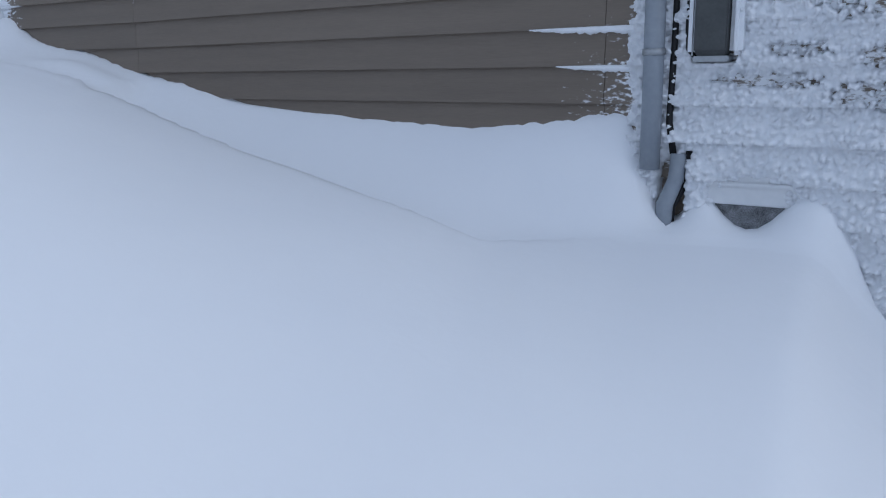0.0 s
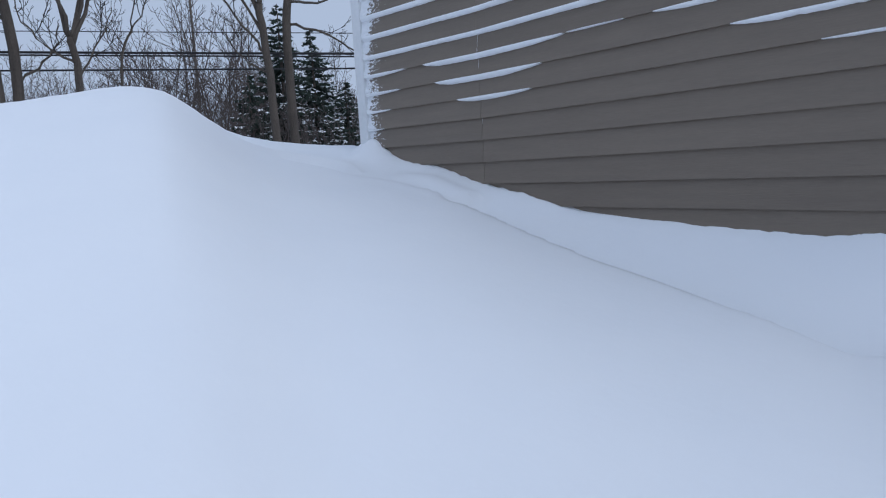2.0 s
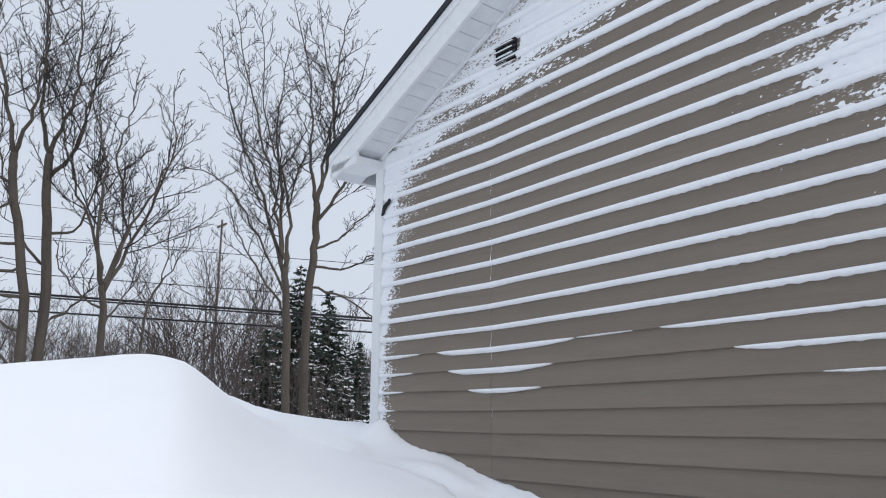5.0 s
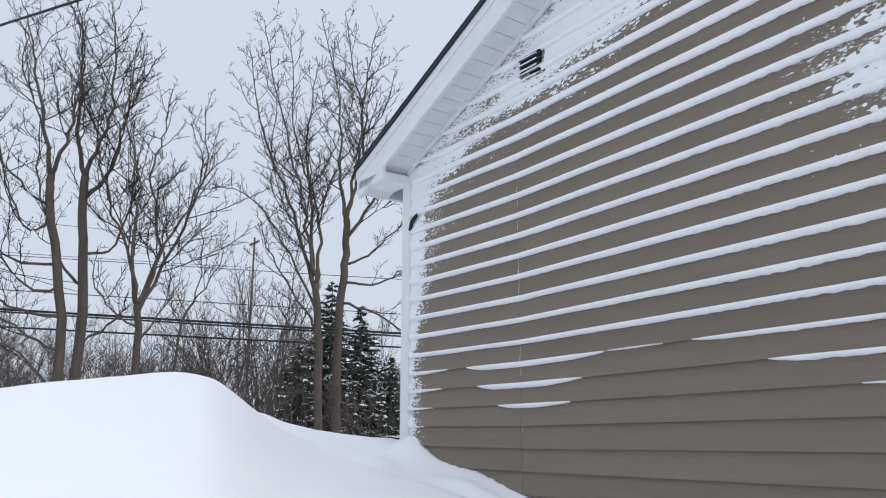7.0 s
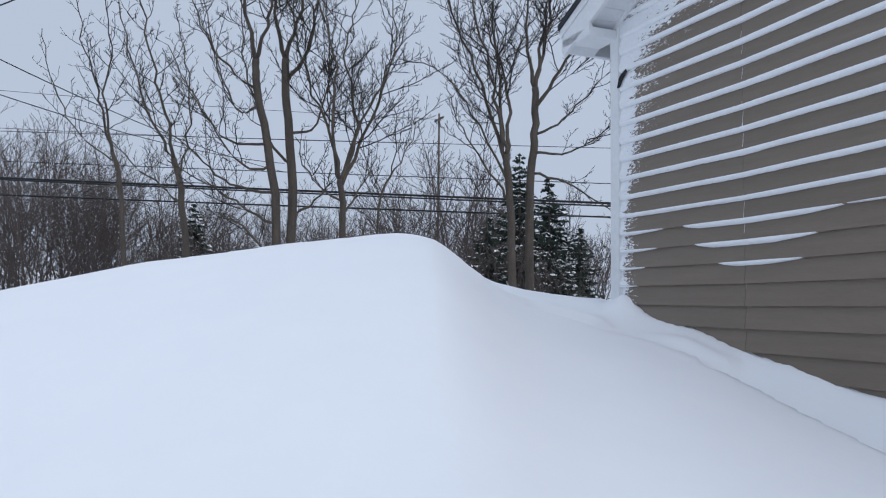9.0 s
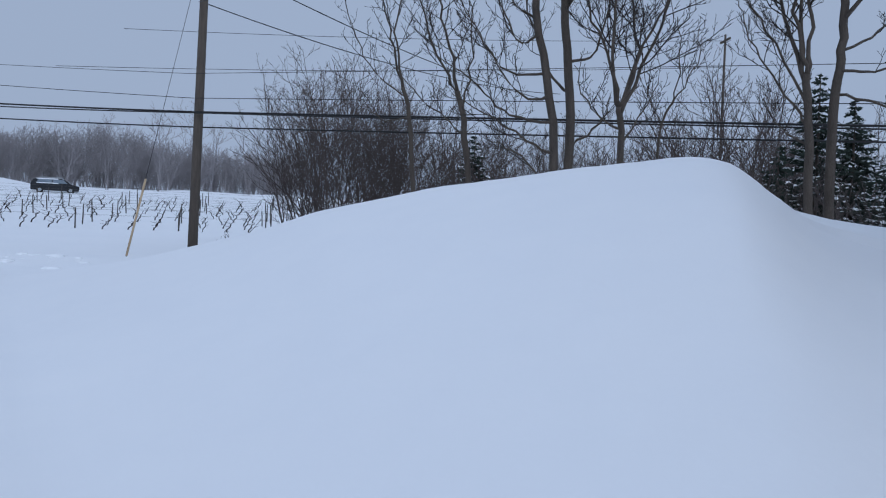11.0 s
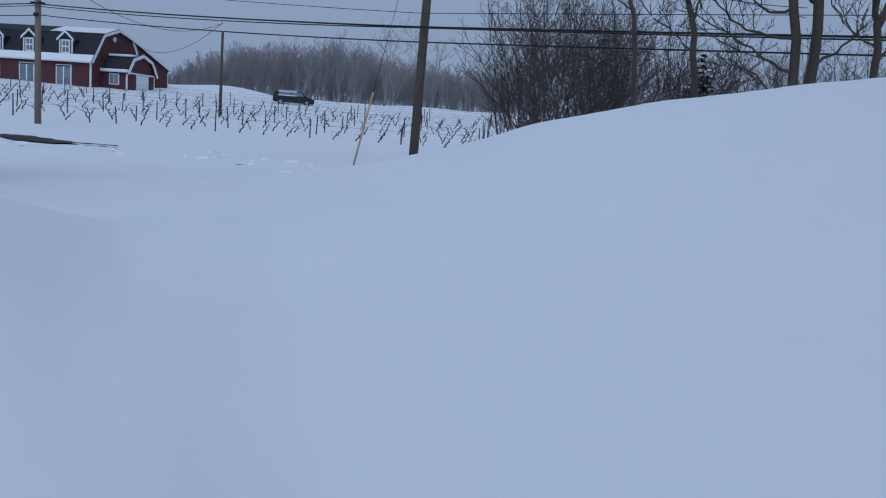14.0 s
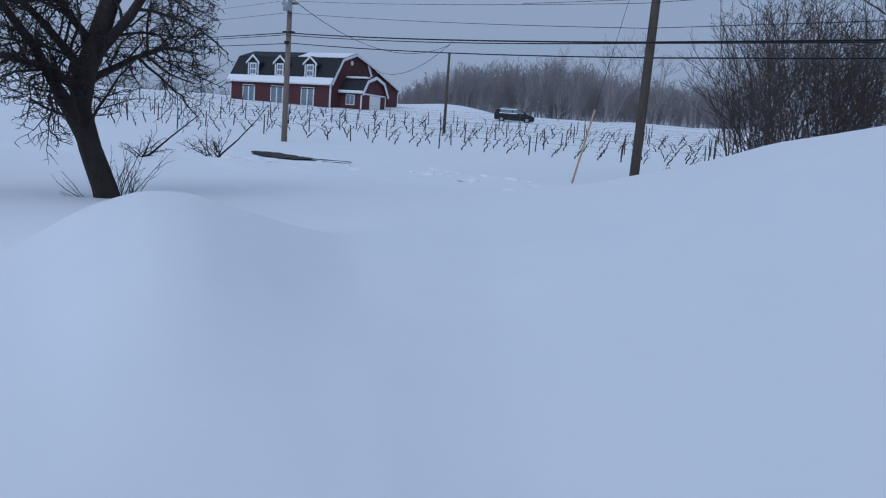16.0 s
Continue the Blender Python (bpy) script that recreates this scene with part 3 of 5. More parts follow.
def lower_crust(x, z):
    """The plastered wall beside the meter box, thicker towards the ground."""
    e = (x - 2.40 + 0.02 * nz3(x * 0.3, z, 30, 5)) / 0.05
    frac = ((z - Z0) / E) % 1.0
    bare = 0.0
    for bx, bz, sx, sz in ((2.90, 1.035, 0.085, 0.024), (3.14, 0.90, 0.17, 0.040), (3.14, 1.01, 0.09, 0.035), (3.12, 1.17, 0.16, 0.05), (2.82, 0.945, 0.16, 0.024), (2.85, 1.20, 0.12, 0.03)):
        bare = max(bare, math.exp(-((x - bx) / sx) ** 2 - ((z - bz) / sz) ** 2))
    low = smooth01((0.87 - z) / 0.34)
    grain = speck(x, z, 52, 1)
    f = min(e, 1.0) - 1.7 * bare + 0.5 * nz3(x, z, 22, 9) + 2.4 * (grain - 0.30) * (0.15 + 1.3 * bare)
    if 2.60 < x < 2.73 and 1.0 < z < 1.6:
        return -0.004
    # pits round the duct and the basement window
    pit = math.exp(-((x - 2.555) / 0.055) ** 2) * float(smooth01((0.76 - z) / 0.10))
    win = ((x - 2.80) / 0.115) ** 2 + ((z - 0.52) / 0.13) ** 2
    if f <= 0 or pit > 0.55 or win < 1.0:
        return -0.004
    swell = 0.055 * float(low) * (1 - pit) * float(smooth01((win - 1.0) / 1.6)) * (0.8 + 0.5 * nz3(x, z, 7, 3))
    return 0.010 + 0.008 * min(f, 1.0) + swell + 0.034 * grain + 0.012 * speck(x, z, 95, 2) + 0.006 * nz3(x, z, 14, 6) + 0.012 * (1 - frac) * (1 - float(low))


def wall_fittings():
    # louvred vent high on the gable
    vent = thing("wall_vent", 0.145, -0.014, 3.335, "square dark louvred exhaust vent half buried in rime", "vent")
    part("hood", box_bm(-0.085, 0.085, -0.008, 0.01, -0.065, 0.065, 0.004), M_DARK, vent)
    for i in range(4):
        z = -0.055 + i * 0.031
        bm = box_bm(-0.082, 0.082, -0.020, -0.002, z, z + 0.006, 0.0)
        bmesh.ops.rotate(bm, verts=bm.verts[:], cent=(0, -0.01, z), matrix=Matrix.Rotation(radians(28), 3, 'X'))
        part("louvre", bm, M_BOX, vent)
    for z in (-0.03, 0.005, 0.04):
        part("snow_line", box_bm(-0.08, 0.07, -0.026, -0.012, z, z + 0.007, 0.003), M_CRUST, vent, "snow on the louvre")
    # hole in the rime at the corner post
    gap = part("bare_patch", prism_bm([(-1.055, 2.60), (-1.035, 2.665), (-0.965, 2.70), (-0.955, 2.68), (-1.005, 2.64), (-1.03, 2.60)], "y", -0.031, -0.024), M_DARK)
    tagged(gap, "dark opening in the rime at the corner post", "gap")
    # service conduit with strap
    pipe = thing("service_conduit", 2.488, -0.06, 0.70, "grey plastic electrical conduit strapped to the wall", "conduit")
    def cyl(r, z0, z1, x=0.0, y=0.0):
        return tubes([[(Vector((x, y, z0)), r), (Vector((x, y, z1)), r)]], 16)
    v, f = cyl(0.032, -0.03, 0.63)
    mesh_object("pipe", v, f, M_PIPE, pipe, True)
    v, f = cyl(0.036, 0.325, 0.345)
    mesh_object("strap", v, f, M_GALV, pipe, True, "galvanised pipe strap")
    part("strap_foot", box_bm(-0.055, 0.055, 0.030, 0.050, 0.322, 0.348, 0.003), M_GALV, pipe)
    tube_object("cable", [[(Vector((0.055, 0.03, 2.3)), 0.011), (Vector((0.057, 0.025, 0.4)), 0.011), (Vector((0.052, 0.02, 0.12)), 0.012), (Vector((0.07, 0.015, 0.02)), 0.012)]], M_CABLE, pipe, 8, "black cable")
    meter = thing("electric_meter", 2.50, -0.01, 1.36, "pale grey electric meter base on top of the conduit", "meter")
    part("base_box", box_bm(-0.115, 0.115, -0.13, 0.0, 0.0, 0.40, 0.008), M_GALV, meter)
    part("cover", box_bm(-0.100, 0.100, -0.142, -0.128, 0.02, 0.38, 0.006), M_PIPE, meter)
    v, f = tubes([[(Vector((0, -0.14, 0.24)), 0.080), (Vector((0, -0.20, 0.24)), 0.078), (Vector((0, -0.235, 0.24)), 0.066)]], 20)
    mesh_object("glass_dial", v, f, M_GLASS, meter, True, "round glass meter dial")
    part("hub", box_bm(-0.045, 0.045, -0.10, -0.01, -0.04, 0.0, 0.006), M_GALV, meter)
    # grounding duct that kinks into the pit
    duct = tube_object("lower_duct", [[(Vector((2.575, -0.045, 0.72)), 0.024), (Vector((2.572, -0.05, 0.64)), 0.025), (Vector((2.545, -0.07, 0.56)), 0.027), (Vector((2.535, -0.075, 0.30)), 0.027)]], M_PIPE, None, 12)
    tagged(duct, "grey bent duct going down into a snow pit", "duct")
    slot = tube_object("ground_cable", [[(Vector((2.606, -0.03, 0.74)), 0.012), (Vector((2.596, -0.035, 0.62)), 0.013), (Vector((2.565, -0.06, 0.55)), 0.013), (Vector((2.563, -0.08, 0.30)), 0.013)]], M_CABLE, None, 8)
    tagged(slot, "black cable beside the bent duct", "cable")
    # meter box
    box = thing("meter_box", 2.664, -0.005, 1.02, "small dark grey metal utility box iced over on the wall", "utility box")
    part("body", box_bm(-0.047, 0.045, -0.075, 0.0, 0.0, 0.42, 0.006), M_BOX, box)
    part("cover", box_bm(-0.049, 0.047, -0.083, -0.073, 0.012, 0.40, 0.004), M_BOX, box)
    part("base_lip", box_bm(-0.053, 0.053, -0.080, 0.0, -0.018, 0.0, 0.004), M_GALV, box, "pale metal lip")
    part("snow_side", box_bm(-0.075, -0.048, -0.06, 0.0, 0.0, 0.42, 0.012), M_CRUST, box, "snow packed beside the box")
    part("snow_side", box_bm(0.048, 0.085, -0.06, 0.0, 0.0, 0.42, 0.014), M_CRUST, box, "snow packed beside the box")
    tube_object("lead", [[(Vector((-0.075, -0.02, 0.5)), 0.010), (Vector((-0.080, -0.03, 0.08)), 0.010), (Vector((-0.074, -0.035, 0.02)), 0.010), (Vector((-0.045, -0.035, -0.012)), 0.010), (Vector((-0.01, -0.03, -0.010)), 0.009)]], M_CABLE, box, 8, "black cable looped under the box")
    # basement window in its pit
    win = thing("window_1", 2.79, 0.0, 0.40, "small basement window, pane dark and iced, in a snow pit", "window", kind="structure")
    part("window_frame", box_bm(-0.13, 0.20, -0.034, 0.02, 0.168, 0.262, 0.004), M_WHITE, win)
    part("window_sill", box_bm(-0.13, 0.20, -0.042, -0.034, 0.225, 0.240, 0.003), M_WHITE, win)
    part("pane", box_bm(-0.12, 0.12, -0.018, 0.0, 0.02, 0.165), M_ICE, win)


snow_ledges()
crust("corner_rime", X_L - 0.02, X_L + 0.75, 1.15, 3.03, 0.006, corner_rime, "feathery white rime spreading from the house corner")
crust("gable_rime", X_L + 0.02, 2.3, 2.75, 4.5, 0.007, gable_rime, "white rime plastered under the rake of the gable")
crust("joint_rime", -0.35, 0.35, 1.2, 2.75, 0.0045, joint_rime, "frost in a siding joint with scattered snow specks")
crust("wall_crust", 1.1, 3.6, 1.75, 3.05, 0.010, upper_crust, "lumpy patch of snow stuck to the clapboards")
crust("wall_crust", 2.36, 3.75, 0.06, 1.45, 0.0052, lower_crust, "granular wind-blown snow plastered over the lower wall")
wall_fittings()


# ---------------------------------------------------------------- trees
EYE = (3.15, -3.08)


def at_az(az, d):
    a = radians(az)
    return EYE[0] - d * math.sin(a), EYE[1] + d * math.cos(a)


def limb(rng, p, way, length, r, segs, wobble, lift, tip=0.25):
    pts = [(p.copy(), r)]
    w = way.normalized()
    for i in range(segs):
        w = (w + Vector((rng.gauss(0, wobble), rng.gauss(0, wobble), rng.gauss(0, wobble * 0.6) + lift))).normalized()
        p = p + w * (length / segs)
        pts.append((p.copy(), r * (1 - (1 - tip) * (i + 1) / segs)))
    return pts


def branch_out(rng, stem, count, start, spread, len0, levels, twigs, limbs, r_min=0.004, lift=0.10):
    """Side branches along a stem, then their own, up to `levels`."""
    n = len(stem) - 1
    for c in range(count):
        u = start + (1 - start) * (c + rng.random()) / count
        i = min(int(u * n), n - 1)
        f = u * n - i
        p = stem[i][0].lerp(stem[i + 1][0], f)
        r = (stem[i][1] * (1 - f) + stem[i + 1][1] * f) * 0.62
        axis = (stem[i + 1][0] - stem[i][0]).normalized()
        side = axis.orthogonal().normalized()
        side.rotate(Matrix.Rotation(rng.random() * 2 * math.pi, 3, axis))
        ang = radians(rng.uniform(spread * 0.65, spread * 1.25))
        way = axis * math.cos(ang) + side * math.sin(ang)
        L = len0 * (1.15 - 0.75 * u) * rng.uniform(0.65, 1.25)
        r = max(min(r, 0.016 * L + 0.003), r_min)
        b = limb(rng, p, way, L, r, 6 if levels > 1 else 4, 0.24, lift, 0.3)
        (limbs if r > 0.016 else twigs).append(b)
        if levels > 1:
            branch_out(rng, b, max(3, int(count * 0.62)) if levels > 2 else max(4, min(9, int(L * 9))), 0.22, spread * 1.05, L * 0.52, levels - 1, twigs, limbs, r_min, lift * 0.7)


def ramify(rng, stem, start, gap, reach, levels, limbs, twigs, r_tip, dome=False):
    """Ascending side branches set along a stem, their own side shoots, then short spiky twigs."""
    total = sum((stem[i + 1][0] - stem[i][0]).length for i in range(len(stem) - 1))
    a = total * start + rng.random() * gap
    turn = rng.random() * 6.28
    while a < total:
        rest, i = a, 0
        while i < len(stem) - 2 and rest > (stem[i + 1][0] - stem[i][0]).length:
            rest -= (stem[i + 1][0] - stem[i][0]).length
            i += 1
        seg = stem[i + 1][0] - stem[i][0]
        p = stem[i][0] + seg * min(1.0, rest / max(seg.length, 1e-6))
        u = a / total
        axis = seg.normalized()
        side = axis.orthogonal().normalized()
        turn += 2.4 + rng.uniform(-0.5, 0.5)
        side.rotate(Matrix.Rotation(turn, 3, axis))
        side.z = max(side.z, -0.15)
        ang = radians(rng.uniform(34, 62))
        L = reach * (0.25 + 2.6 * u * (1 - u) if dome else 1.1 - 0.78 * u) * rng.uniform(0.5, 1.25)
        r = min(stem[i][1] * 0.7, (0.0048 + 0.0056 * L) if levels > 1 else r_tip * 1.15)
        r = max(r, r_tip)
        segs = {3: 8, 2: 5, 1: 3}[levels]
        b = limb(rng, p, axis * math.cos(ang) + side * math.sin(ang), L, r, segs, 0.17, 0.085, 0.5 if levels > 1 else 0.8)
        (limbs if r > 0.016 else twigs).append(b)
        if levels > 1:
            ramify(rng, b, 0.18, gap * (0.66 if levels > 2 else 0.55), max(L * 0.44, 0.15), levels - 1, limbs, twigs, r_tip)
        a += gap * rng.uniform(0.7, 1.35)


def bend(rng, pts, r0, r1, shake):
    """A sinuous tapered limb through a few control points."""
    out = []
    n = len(pts)
    for i in range(n - 1):
        a, b, c, d = pts[max(i - 1, 0)], pts[i], pts[i + 1], pts[min(i + 2, n - 1)]
        for k in range(5):
            t = k / 5
            p = 0.5 * (2 * b + (c - a) * t + (2 * a - 5 * b + 4 * c - d) * t * t + (3 * b - a - 3 * c + d) * t ** 3)
            j = shake if (i or k) else 0.0
            out.append(p + Vector((rng.gauss(0, j), rng.gauss(0, j), rng.gauss(0, j * 0.5))))
    out.append(pts[-1])
    m = len(out) - 1
    return [(p, r0 + (r1 - r0) * (q / m) ** 0.58) for q, p in enumerate(out)]


def bare_tree(base, d, r, trunk, leaders, seed, label, r_tip=0.0055, reach=1.75, gap=0.21):
    """A leafless tree: a trunk to its fork, sinuous leaders as (place on the trunk, way points), and three orders of shoots.
    Way points are bearings and heights in degrees as they stand over the yard."""
    rng = random.Random(seed)
    bx, by = at_az(base, d)
    bz = gz(bx, by) - 0.15
    tree = thing("bare_tree", bx, by, bz, label, "tree", "bare trees behind the drift")
    def spot(az, el, deep=0.0):
        x, y = at_az(az, d + deep)
        return Vector((x - bx, y - by, 1.2 + (d + deep) * math.tan(radians(el)) - bz))
    limbs, twigs = [], []
    stem = bend(rng, [Vector((0, 0, 0))] + [spot(*p) for p in trunk], r * 0.80, r * 0.56, 0.012)
    limbs.append(stem)
    for place, way in leaders:
        i = min(int(place * (len(stem) - 1)), len(stem) - 1)
        deep, pts = 0.0, [stem[i][0]]
        drift = rng.uniform(-0.5, 0.5)
        for az, el in way:
            deep += drift + rng.uniform(-0.15, 0.15)
            pts.append(spot(az, el, deep))
        main = place > 0.8
        ldr = bend(rng, pts, min(stem[i][1] * (0.74 if main else 0.43), r), 0.008, 0.028)
        limbs.append(ldr)
        ramify(rng, ldr, 0.14 if main else 0.22, gap, reach if main else reach * 0.75, 3, limbs, twigs, r_tip)
    tube_object("trunk", limbs, M_BARK, tree, 8)
    tube_object("crown", twigs, M_TWIG, tree, 4)


def build_trees():
    lab = "tall leafless grey-barked tree behind the snowdrift"
    bare_tree(78.2, 15.7, 0.125, [(78.6, 7.5), (79.9, 14.5), (80.1, 16.6)],
              [(1.0, [(81.4, 21.5), (82.3, 24.5), (83.2, 27.0)]), (1.0, [(79.3, 19.5), (78.9, 23.0), (79.2, 27.2)]),
               (0.72, [(82.6, 16.5), (84.5, 20.0), (85.6, 23.0)]), (0.62, [(81.3, 13.2), (82.8, 16.6), (83.8, 20.5)]), (0.45, [(80.8, 9.4), (83.0, 12.2), (85.0, 15.2)]), (0.28, [(80.8, 6.6), (83.2, 8.0), (85.8, 9.4)]), (0.5, [(81.8, 11.0), (84.0, 13.5), (86.0, 17.0)]),
               (0.36, [(81.5, 8.0), (84.0, 10.0), (87.0, 12.0)]), (0.22, [(80.8, 5.2), (83.0, 6.2)])], 11, lab)
    bare_tree(77.3, 15.9, 0.135, [(77.4, 8.0), (77.9, 13.5), (78.0, 16.8)],
              [(1.0, [(78.9, 20.5), (78.9, 24.5), (79.9, 28.8)]), (1.0, [(77.0, 20.0), (76.8, 24.0), (77.4, 28.2)]),
               (0.86, [(76.4, 17.5), (75.6, 21.5), (74.2, 25.0)]), (0.55, [(75.7, 12.5), (74.9, 17.5), (75.4, 21.0)]),
               (0.42, [(79.4, 12.0), (81.0, 17.0), (81.2, 21.0)]), (0.3, [(75.4, 7.5), (74.6, 9.5)])], 12, lab)
    bare_tree(73.8, 15.6, 0.105, [(73.8, 6.0), (74.0, 8.6)],
              [(1.0, [(74.9, 12.3), (76.6, 16.0), (77.5, 20.0), (77.0, 24.0)]), (1.0, [(74.6, 12.6), (74.6, 17.4), (75.8, 21.5), (75.3, 25.3)]),
               (1.0, [(72.9, 12.5), (73.7, 17.3), (73.2, 20.5), (72.9, 23.2)]), (1.0, [(72.8, 12.2), (71.3, 15.2), (70.2, 17.4), (69.4, 19.4)]),
               (0.85, [(71.5, 14.0), (70.2, 18.0), (70.5, 22.4)]), (0.6, [(75.8, 8.5), (77.2, 11.5)]), (0.5, [(72.6, 8.0), (71.4, 10.5)])], 13, lab)
    bare_tree(71.6, 16.5, 0.040, [(71.2, 6.5), (70.3, 9.2)], [(1.0, [(68.9, 11.5), (68.8, 13.8)]), (1.0, [(70.0, 12.2), (70.3, 14.6)]), (0.6, [(72.0, 9.5), (72.4, 12.0)])],
              14, "slender leafless sapling among taller trees", reach=0.9)
    bare_tree(61.3, 16.0, 0.125, [(61.7, 6.0), (62.0, 10.6)],
              [(1.0, [(62.9, 14.5), (63.9, 18.5), (65.3, 23.0), (66.7, 28.4)]), (1.0, [(61.9, 14.3), (62.8, 17.6), (64.1, 21.5), (64.6, 28.0)]),
               (0.95, [(62.6, 15.8), (63.1, 20.5), (62.4, 26.0)]), (0.97, [(63.9, 15.5), (66.2, 20.5), (67.9, 26.6)]), (0.78, [(64.6, 13.5), (66.9, 16.4), (69.9, 17.1)]),
               (0.6, [(63.6, 10.0), (65.6, 13.0), (66.4, 15.4)]), (0.5, [(63.4, 7.2), (64.6, 9.2)])], 15, lab)
    bare_tree(60.4, 16.3, 0.130, [(60.3, 8.0), (60.0, 12.0), (60.0, 15.2)],
              [(1.0, [(60.6, 18.5), (60.7, 23.0), (62.3, 28.6)]), (1.0, [(59.3, 18.8), (59.3, 23.5), (60.6, 29.3)]), (1.0, [(59.0, 19.5), (58.9, 24.5), (57.9, 28.6)]),
               (0.82, [(58.2, 16.4), (56.4, 19.3), (55.2, 22.0)]), (0.68, [(57.9, 13.0), (55.4, 15.5), (53.0, 17.5)]),
               (0.55, [(58.0, 10.6), (55.6, 11.8), (52.6, 14.0)]), (0.42, [(57.8, 8.6), (55.0, 6.8), (53.2, 5.2)])], 16, lab)
    bare_tree(83.8, 16.6, 0.100, [(84.7, 6.5), (85.4, 9.6)],
              [(1.0, [(86.0, 12.5), (87.0, 16.0), (88.0, 20.0), (88.4, 22.5)]), (0.9, [(86.8, 12.0), (88.6, 16.5), (89.4, 20.6)]),
               (0.75, [(84.4, 12.0), (84.8, 16.0), (85.6, 19.5)]), (0.5, [(86.6, 8.0), (88.6, 9.6), (90.3, 11.5)])], 17, lab, reach=1.3)
    bare_tree(87.9, 17.0, 0.075, [(88.6, 6.5), (89.3, 9.7)],
              [(1.0, [(90.2, 13.0), (91.1, 16.0), (92.0, 19.6)]), (1.0, [(89.9, 13.5), (89.6, 16.5), (90.2, 20.0)]), (0.8, [(91.2, 10.6), (93.0, 13.6), (93.8, 17.0)]),
               (0.6, [(90.8, 7.4), (92.6, 9.0)])], 18, lab, reach=1.1)


def clump(rng, az, d, top_el, stems, limbs, twigs, r_tip, fan=0.24, gap=0.075, levels=2):
    """Several stems that fan out of one foot into a domed, ragged crown."""
    x, y = at_az(az, d)
    z = gz(x, y) - 0.1
    h = max(1.2, 1.2 + d * math.tan(radians(top_el)) - z)
    for i in range(stems):
        out = Vector((rng.gauss(0, fan), rng.gauss(0, fan), 1))
        L = h * rng.uniform(0.80, 1.06) * (1.06 if out.xy.length < 0.4 else 0.92)
        st = limb(rng, Vector((x + rng.gauss(0, 0.2), y + rng.gauss(0, 0.2), z)), out, L, 0.0045 * h + r_tip, 9, 0.075, 0.04, 0.2)
        limbs.append(st)
        ramify(rng, st, 0.14, h * gap, h * 0.32, levels, limbs, twigs, r_tip, True)


def build_thickets():
    rng = random.Random(31)
    tw, st = [], []
    for i in range(19):
        az = 88.8 + 8.0 * (i + rng.random()) / 19
        clump(rng, az, rng.uniform(26, 36), 12.0 - ((az - 92.6) / 4.6) ** 2 * 4.2 - rng.uniform(0, 2.4), 5, st, tw, 0.0070, 0.25, gap=0.052)
    ob = tube_object("birch_thicket", tw + st, M_FARTWIG, None, 4)
    tagged(ob, "dense bare grey-brown birch and alder thicket", "thicket", kind="stuff")
    tw, st = [], []
    for i in range(64):
        az = rng.uniform(55, 90)
        clump(rng, az, rng.uniform(30, 52), rng.uniform(4.8, 8.2), 4, st, tw, 0.0090, gap=0.055)
    for az, el in ((64.6, 11.0), (66.2, 12.4), (67.6, 11.9), (69.0, 10.6), (84.8, 10.4), (87.0, 10.2)):
        clump(rng, az, rng.uniform(32, 38), el, 6, st, tw, 0.0100, 0.36, gap=0.055)
    for i in range(34):
        clump(rng, rng.uniform(56, 89), rng.uniform(21, 28), rng.uniform(3.4, 6.2), 4, st, tw, 0.0062, 0.34)
    ob = tube_object("tree_line", tw + st, M_FARTWIG, None, 4)
    tagged(ob, "bare tangled trees and brush behind the yard", "thicket", kind="stuff")
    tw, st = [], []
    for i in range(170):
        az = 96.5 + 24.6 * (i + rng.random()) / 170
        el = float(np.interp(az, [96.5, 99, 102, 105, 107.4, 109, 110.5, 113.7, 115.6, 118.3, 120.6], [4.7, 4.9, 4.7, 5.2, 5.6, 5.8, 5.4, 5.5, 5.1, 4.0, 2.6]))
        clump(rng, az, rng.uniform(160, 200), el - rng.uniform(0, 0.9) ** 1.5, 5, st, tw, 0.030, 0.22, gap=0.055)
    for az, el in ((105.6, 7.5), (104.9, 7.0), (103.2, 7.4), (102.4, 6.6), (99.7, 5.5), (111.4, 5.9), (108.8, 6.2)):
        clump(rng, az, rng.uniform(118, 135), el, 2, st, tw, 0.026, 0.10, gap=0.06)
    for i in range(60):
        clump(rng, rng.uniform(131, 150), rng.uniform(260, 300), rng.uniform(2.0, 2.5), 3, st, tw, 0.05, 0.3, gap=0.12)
    # the haze over these woods is only their pale colour
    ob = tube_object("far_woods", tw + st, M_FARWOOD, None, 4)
    tagged(ob, "grey line of leafless woods on the hill, paled by haze in its colour", "woods", kind="stuff")


